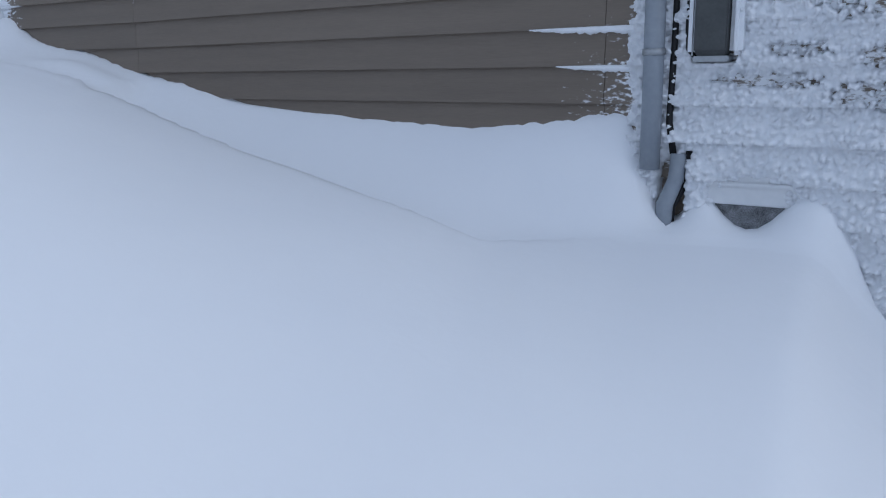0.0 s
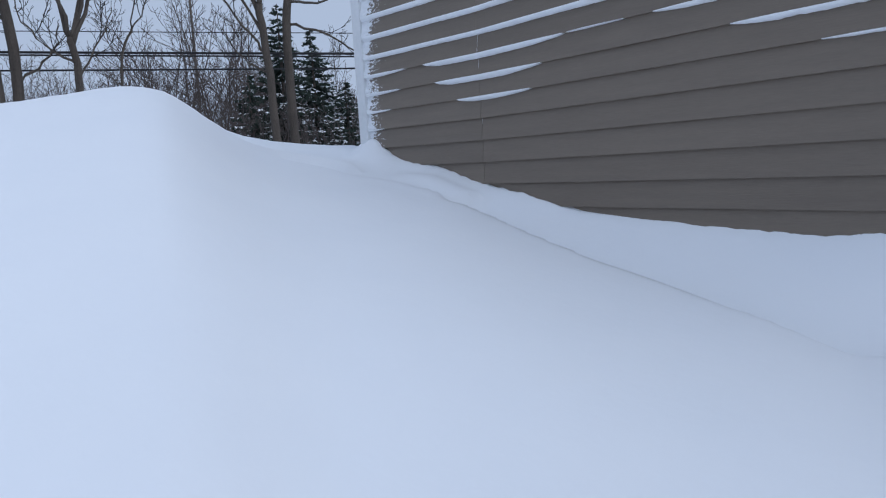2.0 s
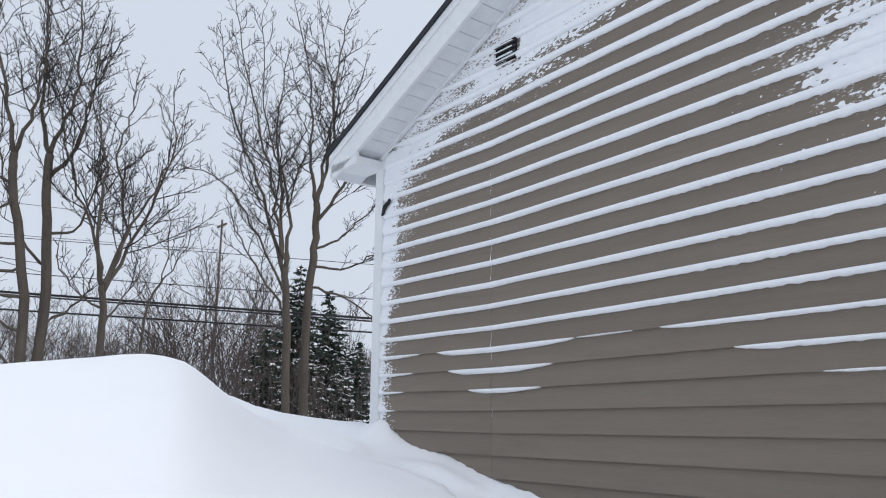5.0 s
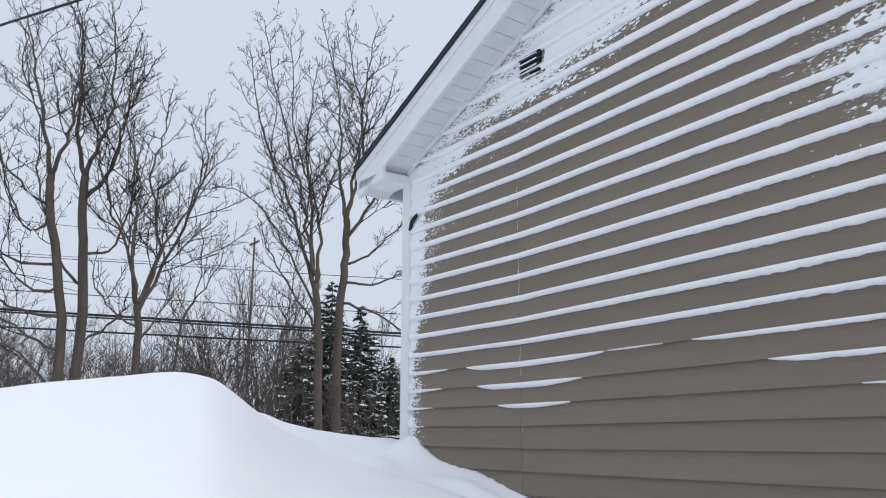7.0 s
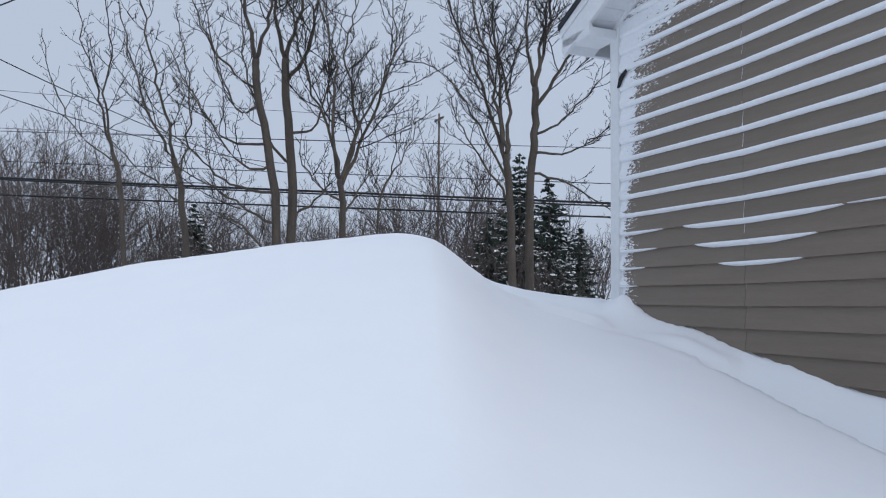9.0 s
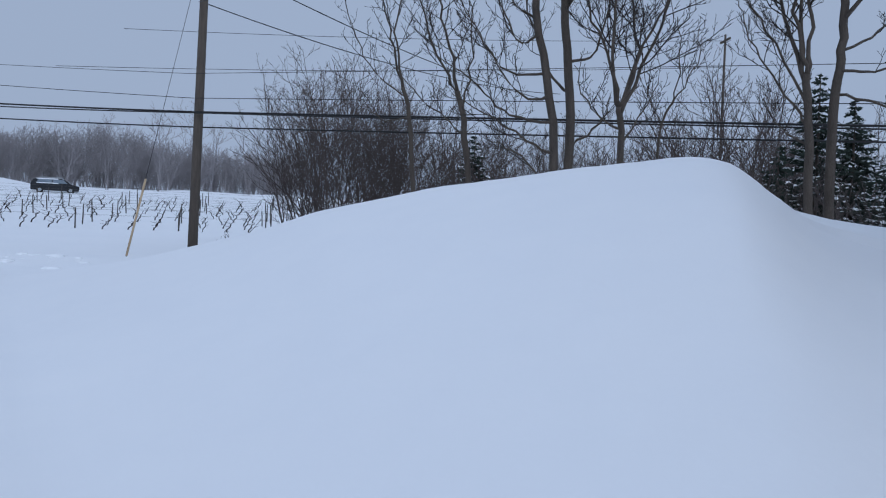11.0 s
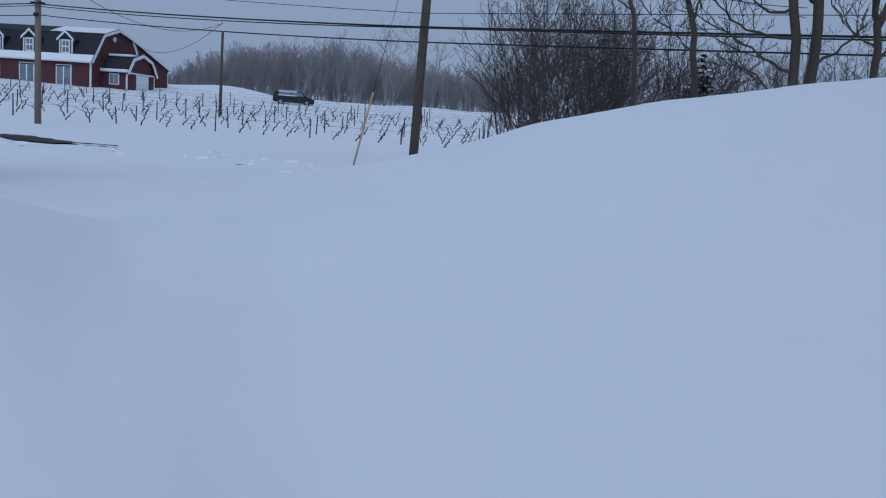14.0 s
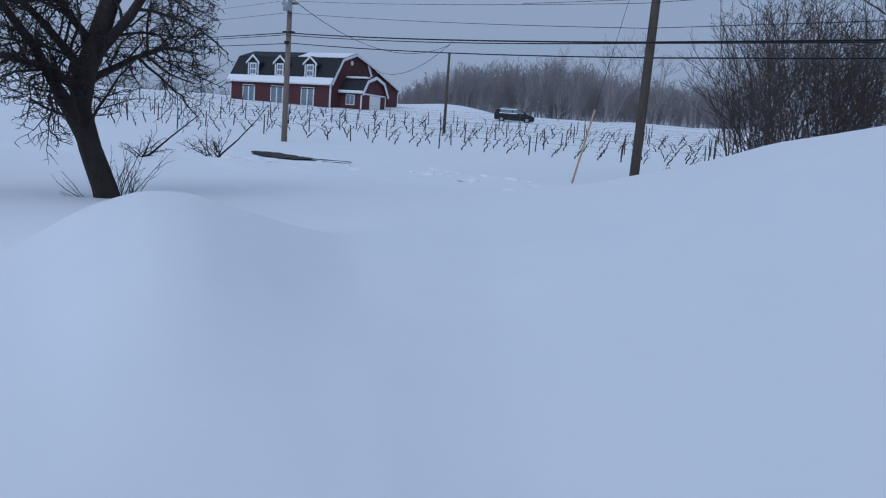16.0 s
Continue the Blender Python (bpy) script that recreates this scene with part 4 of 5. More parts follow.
def spruce(az, d, top_el, seed, width):
    """Whorls of drooping boughs, each a spray of needled twigs, with snow on the outer ones."""
    rng = random.Random(seed)
    x, y = at_az(az, d)
    z = gz(x, y) - 0.1
    h = 1.2 + d * math.tan(radians(top_el)) - z
    t = thing("spruce_tree", x, y, z, "dark green spruce dusted with snow behind bare trees", "tree", "spruces")
    tube_object("trunk", [[(Vector((0, 0, 0)), 0.10), (Vector((0, 0, h * 0.5)), 0.06), (Vector((0, 0, h)), 0.008)]], M_BARK, t, 7)
    verts, faces, sv, sf = [], [], [], []
    zz = 0.12
    while zz < h:
        u = zz / h
        for b in range(8 if u < 0.85 else 5):
            a = rng.random() * 2 * math.pi
            L = (width * (1 - u) ** 0.82 + 0.07) * rng.uniform(0.55, 1.12)
            dx, dy = math.cos(a), math.sin(a)
            droop = rng.uniform(0.12, 0.5)
            lift_ = rng.uniform(-0.07, 0.07)
            f0 = 0.12
            while f0 < 1.0:
                p = Vector((dx * L * f0, dy * L * f0, zz + lift_ - droop * L * f0 + 0.22 * L * f0 * f0))
                for sgn in (-1, 1):
                    l2 = (0.09 + 0.30 * L * (1 - f0 * 0.75)) * rng.uniform(0.6, 1.25)
                    way = Vector((dx * 0.75 - dy * sgn * 0.66, dy * 0.75 + dx * sgn * 0.66, rng.uniform(-0.55, 0.12)))
                    q = p + way * l2
                    m = p + way * (l2 * 0.5) + Vector((0, 0, -0.02 - 0.08 * l2))
                    w = Vector((-dx * sgn * 0.2, -dy * sgn * 0.2, 1.0)) * 0.042 if rng.random() < 0.5 else Vector((dx, dy, rng.uniform(-0.4, 0.4))) * 0.045
                    k = len(verts)
                    verts += [p - w * 0.4, p + w * 0.7, m + w, q, m - w * 1.1]
                    faces.append((k, k + 1, k + 2, k + 3, k + 4))
                    if f0 > 0.35 and rng.random() < 0.20:
                        k = len(sv)
                        o = Vector((0, 0, 0.035))
                        w = Vector((dx, dy, 0.2)) * rng.uniform(0.03, 0.06)
                        sv += [v + o for v in (p - w, p + w, m + w * 1.4, q * 0.7 + m * 0.3, m - w)]
                        sf.append((k, k + 1, k + 2, k + 3, k + 4))
                f0 += 0.10 / max(L, 0.25)
        zz += 0.15 + 0.05 * rng.random()
    mesh_object("needles", verts, faces, M_SPRUCE, t)
    tagged(mesh_object("bough_snow", sv, sf, M_CRUST, t, label="snow lying on the boughs"), kind="stuff")


def apple_tree():
    rng = random.Random(77)
    x, y = at_az(139.7, 9.2)
    z = gz(x, y) - 0.15
    t = thing("apple_tree", x, y, z, "gnarled dark leafless apple tree rising from snow", "tree")
    left = Vector((-math.cos(radians(139.5)), -math.sin(radians(139.5)), 0))
    away = Vector((-math.sin(radians(139.5)), math.cos(radians(139.5)), 0))
    V = lambda l, h, a=0.0: left * (l * (1.15 if l > 0 else 0.72)) + away * a + Vector((0, 0, h * 1.06))
    limbs, twigs = [], []
    trunk = [(V(-0.05, 0), 0.150), (V(0.03, 0.25), 0.128), (V(0.15, 0.62), 0.115), (V(0.24, 1.0), 0.112), (V(0.20, 1.35), 0.112), (V(0.08, 1.75), 0.105), (V(-0.04, 2.15), 0.09)]
    limbs.append(trunk)
    stems = [[(V(0.10, 0.48), 0.075), (V(0.27, 0.85, -0.1), 0.066), (V(0.43, 1.2, -0.15), 0.058), (V(0.60, 1.55, -0.2), 0.046), (V(0.88, 1.95, -0.25), 0.032)],
             [(V(0.23, 1.05), 0.065), (V(0.28, 1.45, 0.2), 0.05), (V(0.55, 1.8, 0.3), 0.04), (V(0.95, 2.2, 0.3), 0.03), (V(1.3, 2.5, 0.3), 0.02)],
             [(V(0.16, 1.45), 0.06), (V(-0.25, 1.9, -0.2), 0.05), (V(-0.55, 2.25, -0.3), 0.04), (V(-0.95, 2.5, -0.3), 0.028), (V(-1.4, 2.6, -0.3), 0.015)],
             [(V(0.04, 1.85), 0.07), (V(-0.02, 2.4, 0.1), 0.06), (V(-0.15, 2.9, 0.2), 0.05), (V(-0.2, 3.4, 0.2), 0.03)],
             [(V(0.02, 1.95), 0.06), (V(-0.4, 2.5, 0.3), 0.045), (V(-0.9, 2.9, 0.5), 0.03), (V(-1.4, 3.1, 0.6), 0.02)],
             [(V(0.21, 1.25), 0.045), (V(-0.35, 1.55, 0.3), 0.03), (V(-0.8, 1.7, 0.5), 0.022), (V(-1.3, 1.68, 0.6), 0.012)],
             [(V(0.22, 1.15), 0.045), (V(0.5, 1.35, -0.3), 0.035), (V(1.0, 1.45, -0.5), 0.025), (V(1.5, 1.35, -0.6), 0.015)],
             [(V(0.13, 1.6), 0.05), (V(0.5, 2.1, -0.3), 0.04), (V(1.1, 2.4, -0.5), 0.03), (V(1.8, 2.5, -0.6), 0.015)]]
    for s in stems:
        limbs.append(s)
        branch_out(rng, s, 21, 0.12, 58, 0.95, 3, twigs, limbs, 0.0050, 0.015)
    tube_object("trunk", limbs, M_APPLE, t, 10)
    tube_object("crown", twigs, M_APPLE, t, 4)
    sh = []
    for i in range(15):
        b = V(rng.uniform(-0.35, 0.0), 0.02, rng.uniform(-0.2, 0.2))
        s = limb(rng, b, V(rng.uniform(-0.75, 0.12), 1.0, rng.uniform(-0.3, 0.3)), rng.uniform(0.4, 1.0), 0.006, 6, 0.10, 0.02, 0.3)
        sh.append(s)
        branch_out(rng, s, 4, 0.3, 35, 0.28, 1, sh, sh, 0.003, 0.05)
    for i in range(5):
        s = limb(rng, V(0.12, 0.05, 0), V(rng.uniform(0.6, 1.3), 0.7, -0.2), rng.uniform(0.3, 0.6), 0.006, 5, 0.1, 0.02, 0.3)
        sh.append(s)
    tube_object("suckers", sh, M_APPLE, t, 4, "thin shoots round the foot")


def shrub(az, d, h, seed, lean, n=14):
    rng = random.Random(seed)
    x, y = at_az(az, d)
    t = thing("bare_shrub", x, y, gz(x, y) - 0.05, "low bare shrub poking out of the snow", "shrub", "shrubs in the snow")
    left = Vector((-math.cos(radians(az)), -math.sin(radians(az)), 0))
    paths = []
    for i in range(n):
        s = limb(rng, left * rng.uniform(-0.2, 0.2), left * (lean + rng.uniform(-1.3, 1.3)) + Vector((0, rng.gauss(0, 0.3), 1)), h * rng.uniform(0.4, 1.0), 0.016, 7, 0.12, -0.04, 0.3)
        paths.append(s)
        branch_out(rng, s, 5, 0.3, 40, h * 0.3, 2, paths, paths, 0.005, -0.02)
    s = limb(rng, Vector((0, 0, 0)), left * -0.95 + Vector((0, 0, 1)), h * 1.9, 0.028, 8, 0.05, 0.0, 0.3)
    paths.append(s)
    branch_out(rng, s, 5, 0.5, 40, h * 0.4, 2, paths, paths, 0.005, 0.02)
    tube_object("branches", paths, M_APPLE, t, 4)


build_trees()
build_thickets()
spruce(61.1, 26, 10.7, 3, 1.65)
spruce(59.0, 27, 8.95, 4, 1.55)
spruce(63.4, 25, 6.2, 5, 1.25)
spruce(56.9, 29, 5.4, 7, 1.2)
spruce(83.9, 31, 6.6, 6, 1.6)
apple_tree()
shrub(132.6, 24, 1.15, 8, 0.2)
shrub(137.3, 20, 0.9, 9, 0.0, 10)
shrub(101.0, 30, 0.9, 10, 0.0, 10)


# ---------------------------------------------------------------- poles and wires
P_NEAR = (-18.98, -8.37)
P_FAR = (-29.0, -28.2)


def utility_pole(name, x, y, h, r, mat, lean, label):
    z = gz(x, y) - 0.3
    t = thing(name, x, y, z, label, "utility pole", "utility poles along the road")
    top = Vector((lean[0] * h, lean[1] * h, h))
    tube_object("shaft", [[(Vector((0, 0, 0)), r), (top * 0.5, r * 0.9), (top, r * 0.74)]], mat, t, 14)
    return t


near_pole = utility_pole("utility_pole", *P_NEAR, 9.2, 0.135, M_POLE, (-0.002, 0.020), "weathered grey wooden utility pole leaning over the snow")
far_pole = utility_pole("utility_pole", *P_FAR, 9.0, 0.145, M_POLE_PALE, (0.0, 0.0), "pale wooden utility pole with transformer beside the road")
part("crossarm", box_bm(-0.06, 0.06, -0.45, 0.45, 6.9, 7.0, 0.01), M_POLE_PALE, far_pole)
tube_object("transformer", [[(Vector((0.30, 0.1, 6.55)), 0.22), (Vector((0.30, 0.1, 7.3)), 0.22)]], M_GALV, far_pole, 14, "grey transformer can")
part("bracket", box_bm(-0.05, 0.2, -0.1, 0.1, 5.0, 5.15, 0.01), M_CABLE, far_pole)
part("bracket", box_bm(-0.12, 0.12, -0.3, 0.3, 5.55, 5.63, 0.01), M_CABLE, far_pole)
thin_pole = utility_pole("utility_pole", -53.0, -31.45, 6.4, 0.12, M_POLE, (0.0, 0.0), "thin dark service pole standing in the vineyard")


def span(name, a, b, sag, r, label):
    a, b = Vector(a), Vector(b)
    pts = []
    for i in range(25):
        u = i / 24
        pts.append((a.lerp(b, u) - Vector((0, 0, sag * 4 * u * (1 - u))), r))
    ob = tube_object(name, [pts], M_CABLE, None, 6)
    return tagged(ob, label, "cable", "overhead wires")


def wires():
    (nx, ny), (fx, fy) = P_NEAR, P_FAR
    ux, uy = (nx - fx), (ny - fy)
    L = math.hypot(ux, uy)
    ux, uy = ux / L, uy / L
    def line(zf, zn, ze, r, off=0.0, sag=0.25):
        ox, oy = uy * off, -ux * off
        e = (nx + ux * 26 + ox, ny + uy * 26 + oy)
        b = (fx - ux * 40 + ox, fy - uy * 40 + oy)
        span("overhead_wire", (b[0], b[1], zf + 1.6), (fx + ox, fy + oy, zf), sag, r, "black overhead utility wire along the road")
        span("overhead_wire", (fx + ox, fy + oy, zf), (nx + ox, ny + oy, zn), sag, r, "black overhead utility wire along the road")
        span("overhead_wire", (nx + ox, ny + oy, zn), (e[0], e[1], ze), sag * 0.3, r, "black overhead utility wire along the road")
    line(5.60, 4.05, 3.05, 0.026, 0.16, 0.10)
    line(5.50, 4.02, 2.98, 0.018, 0.20, 0.14)
    line(5.15, 3.68, 2.85, 0.020, -0.18, 0.12)
    line(6.55, 4.42, 3.50, 0.010, 0.16, 0.10)
    line(7.10, 5.05, 4.30, 0.008, 0.3, 0.10)
    top = 1.2 + 22.7 * math.tan(radians(14.4))
    def p(az, el, d):
        x, y = at_az(az, d)
        return x, y, 1.2 + d * math.tan(radians(el))
    span("overhead_wire", (nx, ny + 0.1, top), p(78, 9.6, 40), 0.5, 0.016, "service drop sagging from the pole to the woods")
    span("overhead_wire", (nx, ny, 8.35), p(78, 9.0, 44), 0.5, 0.018, "service drop sagging from the pole to the woods")
    span("overhead_wire", (nx, ny, top), (1.1, -0.22, 4.24), 0.42, 0.012, "service drop sagging from the pole to the house roof")
    span("overhead_wire", p(108, 12.2, 60), p(67.0, 13.0, 60), 0.3, 0.018, "thin distant power line")
    span("overhead_wire", p(112, 9.4, 60), p(67.0, 11.3, 60), 0.3, 0.018, "thin distant power line")
    span("overhead_wire", (fx, fy, 7.3), (-53.0, -31.45, 8.2), 1.5, 0.016, "service drop sagging to the vineyard pole")
    span("overhead_wire", (-53.0, -31.45, 8.25), (-82.7, -57.4, 9.2), 1.6, 0.022, "service drop sagging to the red barn")
    px, py = at_az(67.0, 60)
    hh = 1.2 + 60 * math.tan(radians(13.4)) - gz(px, py) + 0.3
    back_pole = utility_pole("utility_pole", px, py, hh, 0.10, M_POLE, (0.0, 0.0), "distant grey utility pole standing among bare trees")
    part("crossarm", box_bm(-0.8, 0.8, -0.06, 0.06, hh - 0.5, hh - 0.36, 0.01), M_POLE, back_pole)
    # guy wire with its yellow guard
    gx, gy = at_az(107.7, 22.0)
    foot = Vector((gx, gy, gz(gx, gy) - 0.1))
    head = Vector((nx, ny, 8.0))
    guy = thing("guy_wire", gx, gy, foot.z, "steel guy wire with a yellow plastic guard", "guy wire")
    d = head - foot
    tube_object("wire", [[(Vector((0, 0, 0)), 0.008), (d, 0.008)]], M_CABLE, guy, 5)
    tube_object("guard", [[(d * 0.02, 0.028), (d * 0.27, 0.028)]], M_STAKE, guy, 10, "yellow plastic guard")


wires()


# ---------------------------------------------------------------- red barn
def barn():
    XF, YG = -74.8, -57.5
    LEN = 14.9
    zb = 2.6
    b = thing("red_barn", XF, YG, zb, "dark red barn house with gambrel roof, dormers and porch", "barn")
    ze, zk, zp = 6.4 - zb, 9.2 - zb, 10.1 - zb
    out = [(0, 0), (0, ze), (-1.9, zk), (-4.7, zp), (-7.7, 9.3 - zb), (-15.5, 6.7 - zb), (-15.5, 0)]
    part("wall", prism_bm(out, "y", -LEN, 0.0), M_RED, b)
    def slab(p, q, mat, name, lift=0.06, over=0.35, th=0.14, y0=-LEN - 0.35, y1=0.35, label=""):
        p, q = Vector((p[0], 0, p[1])), Vector((q[0], 0, q[1]))
        n = Vector((-(q - p).z, 0, (q - p).x)).normalized()
        if n.z < 0:
            n = -n
        d = (q - p).normalized()
        p, q = p - d * over, q
        o = [p + n * lift, q + n * lift, q + n * (lift + th), p + n * (lift + th)]
        return part(name, prism_bm([(v.x, v.z) for v in o], "y", y0, y1), mat, b, label)
    slab(out[1], out[2], M_SHINGLE, "roof", label="dark shingle lower slope")
    slab(out[2], out[3], M_SHINGLE, "roof", over=0.05, label="dark shingle upper slope")
    slab(out[4], out[3], M_SHINGLE, "roof", over=0.05)
    slab(out[5], out[4], M_SHINGLE, "roof")
    # snow left on the roof
    slab((0.0, ze), (-0.28, ze + 0.42), M_SNOW, "roof_snow", 0.20, 0.38, 0.10, -LEN - 0.3, 0.3, "snow along the eave")
    slab((-2.2, zk + 0.1), (-4.5, zp - 0.05), M_SNOW, "roof_snow", 0.2, 0.0, 0.05, -6.5, 0.3, "thin snow on the upper slope")
    # white barge boards and corner trim
    def barge(p, q, y=0.36, w=0.24, name="barge_board"):
        p, q = Vector((p[0], 0, p[1])), Vector((q[0], 0, q[1]))
        n = Vector((-(q - p).z, 0, (q - p).x)).normalized()
        if n.z < 0:
            n = -n
        o = [p - n * w * 0.5, q - n * w * 0.5, q + n * w * 0.7, p + n * w * 0.7]
        part(name, prism_bm([(v.x, v.z) for v in o], "y", y, y + 0.05), M_WHITE, b)
    barge((0.2, ze - 0.25), out[2])
    barge(out[2], out[3])
    barge(out[3], out[4])
    barge(out[4], (-15.8, 6.6 - zb))
    barge((-7.7, 9.3 - zb), (-8.6, 7.9 - zb), 0.06, 0.35)
    part("corner_board", box_bm(-0.12, 0.04, -0.1, 0.05, 0.3, ze), M_WHITE, b)
    part("corner_board", box_bm(-0.05, 0.04, -LEN - 0.03, -LEN + 0.12, 0.3, ze), M_WHITE, b)
    part("corner_board", box_bm(-15.52, -15.4, -0.05, 0.05, 0.3, ze), M_WHITE, b)
    part("gutter", box_bm(0.12, 0.42, -LEN - 0.3, 0.3, ze - 0.30, ze - 0.16, 0.02), M_WHITE, b)
    part("round_vent", prism_bm([(-4.2 + 0.28 * math.cos(a), zp - 1.0 + 0.28 * math.sin(a)) for a in np.linspace(0, 2 * math.pi, 14, endpoint=False)], "y", 0.0, 0.06), M_WHITE, b)
    for y in (-3.2, -7.7, -12.0):
        w = part("window", box_bm(-0.02, 0.08, y - 0.95, y + 0.95, 1.0, 3.2, 0.02), M_WHITE, b, "white framed glazed double door")
        for s in (-0.45, 0.45):
            part("pane", box_bm(0.07, 0.095, y + s - 0.36, y + s + 0.36, 1.1, 3.0), M_GLASS, w)
        # shade under the door header, built as a thin near-black strip
        part("header_shadow", box_bm(0.06, 0.10, y - 0.9, y + 0.9, 3.0, 3.12), M_DARK, w)
    for y in (-3.1, -7.5, -11.6):
        d = part("dormer", prism_bm([(y - 0.80, ze + 0.35), (y + 0.80, ze + 0.35), (y + 0.80, ze + 2.1), (y, ze + 2.85), (y - 0.80, ze + 2.1)], "x", -2.6, -0.20), M_SHINGLE, b)
        for s in (-1, 1):
            o = [(y, ze + 3.02), (y, ze + 2.86), (y + s * 0.98, ze + 1.98), (y + s * 0.98, ze + 2.14)]
            part("dormer_roof", prism_bm(o, "x", -2.7, -0.05), M_SHINGLE, d)
            part("dormer_trim", prism_bm([(y, ze + 3.06), (y, ze + 2.78), (y + s * 1.02, ze + 1.88), (y + s * 1.02, ze + 2.14)], "x", -0.05, 0.01), M_WHITE, d)
            part("dormer_corner", box_bm(-0.21, -0.14, y + s * 0.74 - 0.07, y + s * 0.74 + 0.07, ze + 0.4, ze + 2.05), M_WHITE, d)
        part("dormer_window", box_bm(-0.21, -0.11, y - 0.50, y + 0.50, ze + 0.6, ze + 2.05), M_WHITE, d)
        for sy in (-0.2, 0.2):
            for sz in (0.75, 1.4):
                part("dormer_pane", box_bm(-0.12, -0.09, y + sy - 0.16, y + sy + 0.16, ze + sz, ze + sz + 0.5), M_GLASS, d)
    # gambrel porch on the gable end
    x0, x1, y1 = -2.0, -7.4, 3.0
    xm = (x0 + x1) / 2
    o = [(x0, 0.0), (x0, 5.55 - zb), (x0 - 0.9, 6.85 - zb), (xm, 7.45 - zb), (x1 + 0.9, 6.85 - zb), (x1, 5.55 - zb), (x1, 0.0)]
    p = part("porch", prism_bm(o, "y", 0.0, y1), M_RED, b, "small gambrel entrance wing")
    for i in (1, 2, 3, 4):
        a, c = Vector((o[i][0], 0, o[i][1])), Vector((o[i + 1][0], 0, o[i + 1][1]))
        n = Vector((-(c - a).z, 0, (c - a).x)).normalized()
        if n.z < 0:
            n = -n
        e = (a - c).normalized() * 0.3 if i == 1 else Vector()
        f = (c - a).normalized() * 0.3 if i == 4 else Vector()
        q = [a + e + n * 0.03, c + f + n * 0.03, c + f + n * 0.18, a + e + n * 0.18]
        part("porch_roof", prism_bm([(v.x, v.z) for v in q], "y", -0.1, y1 + 0.3), M_SHINGLE, p)
        q = [a + e - n * 0.12, c + f - n * 0.12, c + f + n * 0.22, a + e + n * 0.22]
        part("porch_barge", prism_bm([(v.x, v.z) for v in q], "y", y1 + 0.3, y1 + 0.36), M_WHITE, p)
    part("porch_snow", box_bm(x0 - 0.35, x0 + 0.45, -0.1, y1 + 0.3, 5.45 - zb, 5.78 - zb, 0.1), M_SNOW, p, "snow on the porch eave")
    part("porch_snow", box_bm(xm - 0.4, x0 - 1.1, -0.1, y1, 7.25 - zb, 7.5 - zb, 0.08), M_SNOW, p, "snow on the porch roof")
    part("garage_door", box_bm(xm - 1.5, xm + 0.9, y1, y1 + 0.05, 0.9, 2.75), M_WHITE, p, "white garage door")
    part("porch_trim", box_bm(x1, x0, y1, y1 + 0.06, 2.78, 2.95), M_WHITE, p)
    part("porch_corner", box_bm(x0 - 0.08, x0 + 0.05, y1 - 0.08, y1 + 0.06, 0.4, 2.9), M_WHITE, p)
    part("porch_corner", box_bm(x1 - 0.05, x1 + 0.08, y1 - 0.08, y1 + 0.06, 0.4, 2.9), M_WHITE, p)
    w = part("porch_window", box_bm(x0, x0 + 0.07, 0.9, 2.1, 1.5, 2.7), M_WHITE, p)
    part("porch_pane", box_bm(x0 + 0.06, x0 + 0.09, 1.0, 1.46, 1.6, 2.6), M_GLASS, p)
    part("porch_pane", box_bm(x0 + 0.06, x0 + 0.09, 1.54, 2.0, 1.6, 2.6), M_GLASS, p)


barn()


# ---------------------------------------------------------------- car
def parked_car():
    x, y = at_az(111.9, 92.0)
    ob = thing("parked_car", x, y, gz(x, y) - 0.12, "dark snow-dusted estate car with roof rack parked behind the vineyard", "car", rz=-68)
    prof = [(-2.25, 0.25), (-2.3, 0.75), (-1.45, 0.98), (-0.85, 1.45), (1.6, 1.50), (2.05, 1.35), (2.25, 0.95), (2.25, 0.3)]
    bm = prism_bm(prof, "y", -0.85, 0.85)
    bmesh.ops.bevel(bm, geom=bm.edges[:], offset=0.06, segments=2, affect='EDGES')
    part("body", bm, M_CAR, ob)
    for s in (-1, 1):
        part("side_window", prism_bm([(-1.15, 1.02), (-0.78, 1.38), (0.2, 1.41), (0.2, 1.02)], "y", s * 0.855, s * 0.865), M_GLASS, ob)
        part("side_window", prism_bm([(0.28, 1.02), (0.28, 1.41), (1.5, 1.41), (1.75, 1.02)], "y", s * 0.855, s * 0.865), M_GLASS, ob)
        part("snow_line", box_bm(-0.3, 1.7, s * 0.87 - 0.02, s * 0.87 + 0.02, 1.40, 1.50, 0.01), M_SNOW, ob, "snow along the roof edge")
        part("snow_line", box_bm(-0.3, 1.7, s * 0.87 - 0.02, s * 0.87 + 0.02, 0.98, 1.06, 0.01), M_SNOW, ob, "snow along the window sill")
        for wx in (-1.45, 1.4):
            bmw = prism_bm([(wx + 0.33 * math.cos(a), 0.33 + 0.33 * math.sin(a)) for a in np.linspace(0, 2 * math.pi, 18, endpoint=False)], "y", s * 0.66, s * 0.87)
            wheel = part("wheel", bmw, M_TYRE, ob)
            part("rim", prism_bm([(wx + 0.18 * math.cos(a), 0.33 + 0.18 * math.sin(a)) for a in np.linspace(0, 2 * math.pi, 12, endpoint=False)], "y", s * 0.87, s * 0.88), M_GALV, wheel)
        part("roof_rail", box_bm(-0.6, 1.5, s * 0.62 - 0.02, s * 0.62 + 0.02, 1.60, 1.64), M_GALV, ob)
    for rx in (-0.4, 0.5, 1.3):
        part("roof_bar", box_bm(rx - 0.03, rx + 0.03, -0.66, 0.66, 1.50, 1.61), M_GALV, ob)


parked_car()


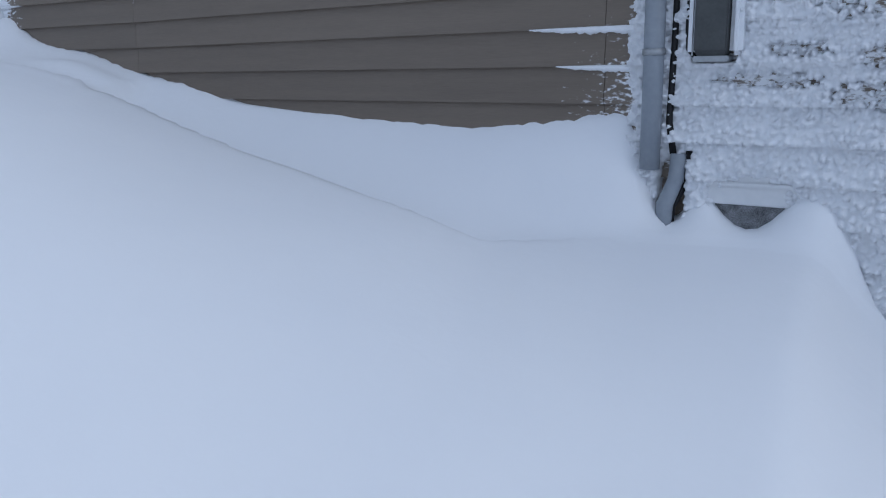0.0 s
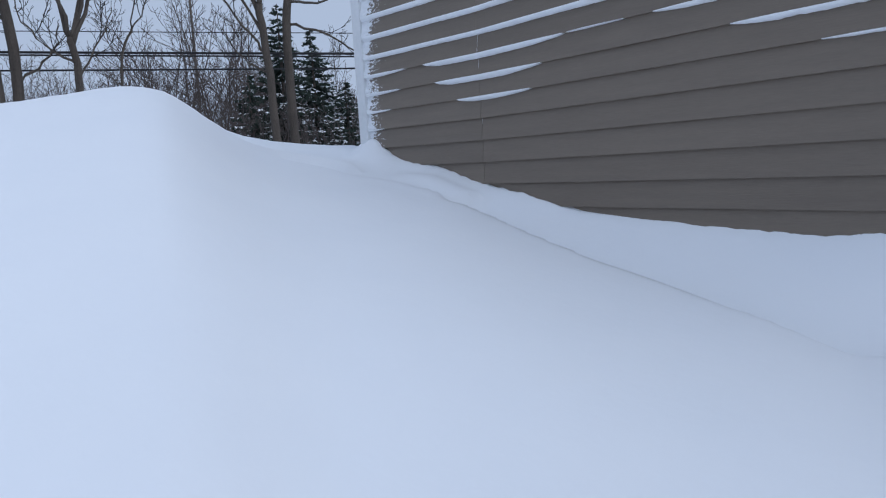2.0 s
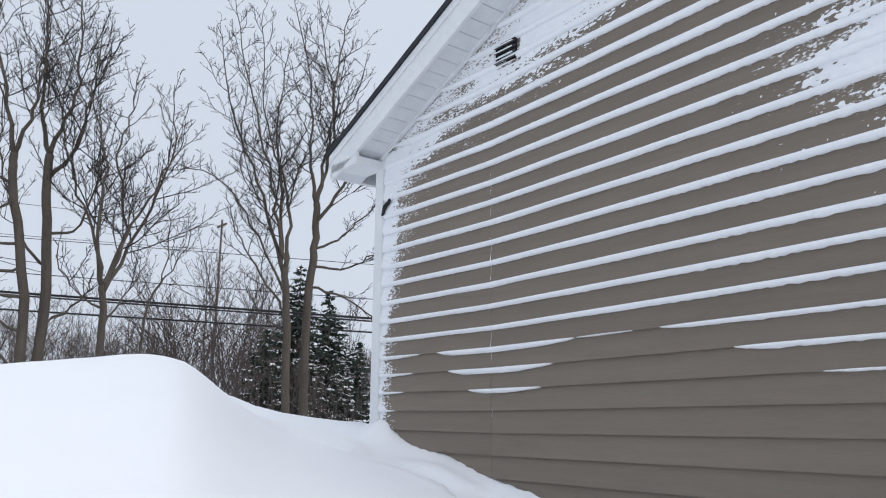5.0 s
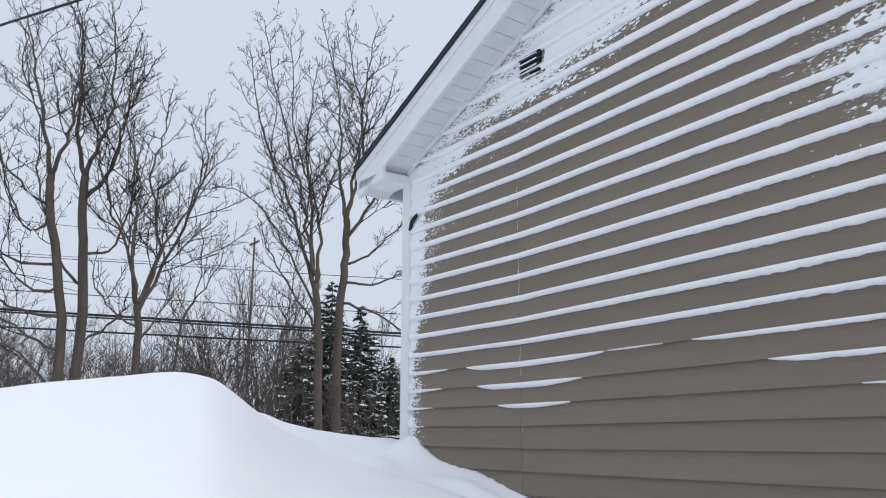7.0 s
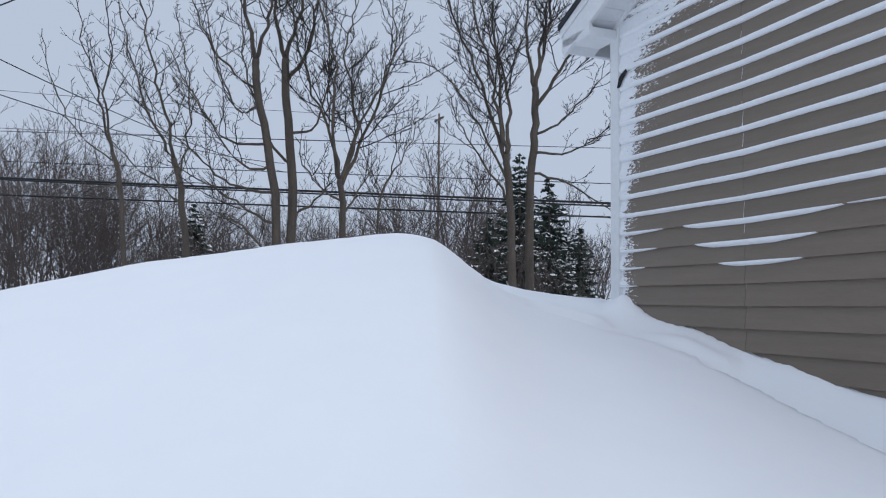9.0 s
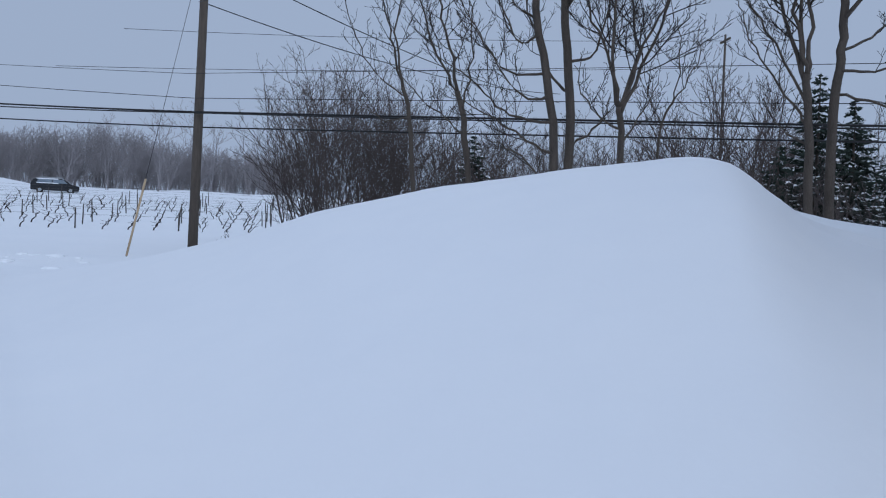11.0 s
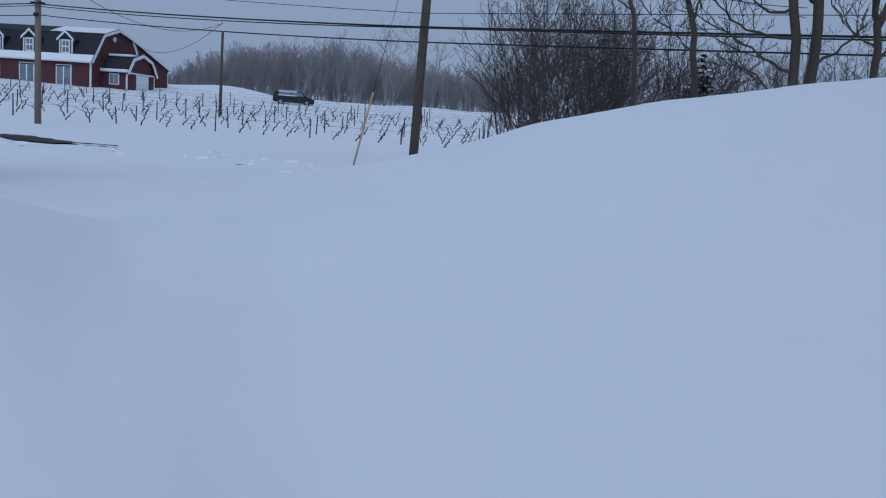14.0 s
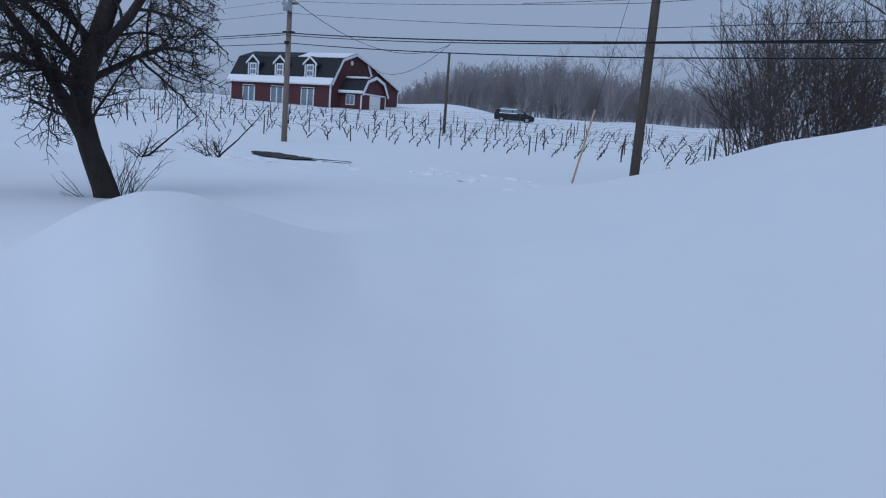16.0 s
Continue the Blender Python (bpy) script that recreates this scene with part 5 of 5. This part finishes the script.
# ---------------------------------------------------------------- vineyard
def vine_mesh(seed):
    rng = random.Random(seed)
    paths = []
    k = rng.choice((-1, 1))
    trunk = [(Vector((0, 0, -0.1)), 0.045), (Vector((0.05 * k, 0.04, 0.25)), 0.042), (Vector((0.22 * k, 0.0, 0.45)), 0.04), (Vector((0.24 * k, 0.03, 0.68)), 0.034), (Vector((0.42 * k, 0, 0.85)), 0.03)]
    paths.append(trunk)
    for i in range(3):
        s = limb(rng, trunk[rng.choice((2, 3, 4))][0], Vector((rng.uniform(-1, 1), rng.uniform(-0.2, 0.2), rng.uniform(0.0, 1.0))), rng.uniform(0.2, 0.5), 0.020, 4, 0.35, 0.02, 0.5)
        paths.append(s)
    v, f = tubes(paths, 5)
    me = bpy.data.meshes.new("vine")
    me.from_pydata([tuple(p) for p in v], [], f)
    me.materials.append(M_VINE)
    return me


def vineyard():
    rng = random.Random(21)
    meshes = [vine_mesh(s) for s in range(7)]
    pv, pf = tubes([[(Vector((0, 0, -0.2)), 0.040), (Vector((0, 0, 1.40)), 0.032)]], 7)
    post_me = bpy.data.meshes.new("post")
    post_me.from_pydata([tuple(p) for p in pv], [], pf)
    post_me.materials.append(M_POST)
    S, LAT = Vector((-0.906, -0.42, 0)), Vector((0.42, -0.906, 0))
    org = Vector((EYE[0], EYE[1], 0))
    far_v, far_f, wire_paths = [], [], []
    rows = [46.5 + 3.3 * i for i in range(11)]
    yaw = math.degrees(math.atan2(LAT.y, LAT.x))
    for ri, s in enumerate(rows):
        t = -s * 0.30 + rng.uniform(0, 1)
        end = s * 0.50
        n = 0
        while t < end:
            p = org + S * (s + 0.05 * t + rng.uniform(-0.15, 0.15)) + LAT * t
            p.z = gz(p.x, p.y)
            if n % 4 == 0:
                ob = new("vine_post", post_me)
                hs = rng.uniform(0.62, 0.95) * (1.12 if ri == len(rows) - 1 else 1.0)
                ob.matrix_world = Matrix.LocRotScale(p, Euler((rng.gauss(0, 0.04), rng.gauss(0, 0.04), 0)), (1, 1, hs))
                tagged(ob, "weathered wooden vineyard trellis post in snow", "post", "vineyard posts")
            elif rng.random() < 0.86:
                me = rng.choice(meshes)
                m = Matrix.LocRotScale(p, Euler((rng.gauss(0, 0.06), rng.gauss(0, 0.06), radians(yaw) + rng.gauss(0, 0.2))), (rng.uniform(0.65, 1.0),) * 2 + (rng.uniform(0.5, 0.8),))
                if ri < 5:
                    ob = new("grapevine", me)
                    ob.matrix_world = m
                    tagged(ob, "gnarled dark bare grapevine standing in snow", "grapevine", "grapevines in the rows")
                else:
                    base = len(far_v)
                    far_v += [m @ v.co for v in me.vertices]
                    far_f += [tuple(base + i for i in q.vertices) for q in me.polygons]
            t += 1.3 if ri < 8 else 1.6
            n += 1
        if ri % 2 == 0:
            for hz in (0.75, 1.15):
                pts = []
                for u in np.linspace(-s * 0.30, end, 24):
                    p = org + S * (s + 0.05 * u) + LAT * u
                    pts.append((Vector((p.x, p.y, gz(p.x, p.y) + hz)), 0.007))
                w = tube_object("trellis_wire", [pts], M_POST, None, 3)
                tagged(w, "thin steel trellis wire between vineyard posts", "wire", "trellis wires")
    ob = mesh_object("grapevines_beyond", far_v, far_f, M_VINE)
    tagged(ob, "rows of bare grapevines further up the slope", "grapevines", kind="stuff")


vineyard()


# ---------------------------------------------------------------- bare asphalt by the road
def road_patch():
    rng = random.Random(3)
    ax, ay = at_az(130.2, 31.0)
    bx, by = at_az(123.3, 27.0)
    n = 26
    verts, faces = [], []
    for i in range(n + 1):
        u = i / n
        w = (0.95 * math.sin(math.pi * min(1, u * 1.02 + 0.01)) ** 0.6 + 0.1) * (1 - 0.45 * u) * 1.35
        x, y = ax + (bx - ax) * u, ay + (by - ay) * u
        nx, ny = -0.80, -0.60
        for s in (-1, -0.3, 0.3, 1):
            ww = w * s * (0.85 + 0.3 * rng.random())
            px, py = x + nx * ww, y + ny * ww
            verts.append((px, py, gz(px, py) + 0.05 + 0.03 * (1 - abs(s))))
    for i in range(n):
        for j in range(3):
            faces.append((i * 4 + j, i * 4 + j + 1, i * 4 + j + 5, i * 4 + j + 4))
    ob = mesh_object("road", verts, faces, M_ROAD, None, True)
    tagged(ob, "strip of bare wet asphalt showing through snow", "road", kind="structure")


road_patch()


def snow_clods():
    """Low lumps of ploughed snow strewn beside the bare strip."""
    rng = random.Random(14)
    verts, faces = [], []
    for i in range(190):
        az = rng.uniform(110, 132)
        x, y = at_az(az, rng.gauss(22.5, 2.8) + (az - 120) * 0.25)
        r = 0.05 + 0.17 * rng.random() ** 3
        z, hgt, a0 = gz(x, y) - 0.02, r * rng.uniform(0.25, 0.5), rng.random() * 6
        k = len(verts)
        for ring, (f, h) in enumerate(((1.0, 0.0), (0.72, 0.7))):
            for q in range(7):
                w = r * f * rng.uniform(0.75, 1.2)
                verts.append((x + w * math.cos(a0 + q * 0.898), y + w * math.sin(a0 + q * 0.898) * 1.3, z + hgt * h * rng.uniform(0.8, 1.2)))
        verts.append((x, y, z + hgt))
        for q in range(7):
            n = (q + 1) % 7
            faces += [(k + q, k + n, k + 7 + n, k + 7 + q), (k + 7 + q, k + 7 + n, k + 14)]
    ob = mesh_object("snow_clods", verts, faces, M_SNOW, None, True)
    tagged(ob, "broken clods of ploughed snow beside the road", "snow", kind="stuff")


snow_clods()
siding_boards()
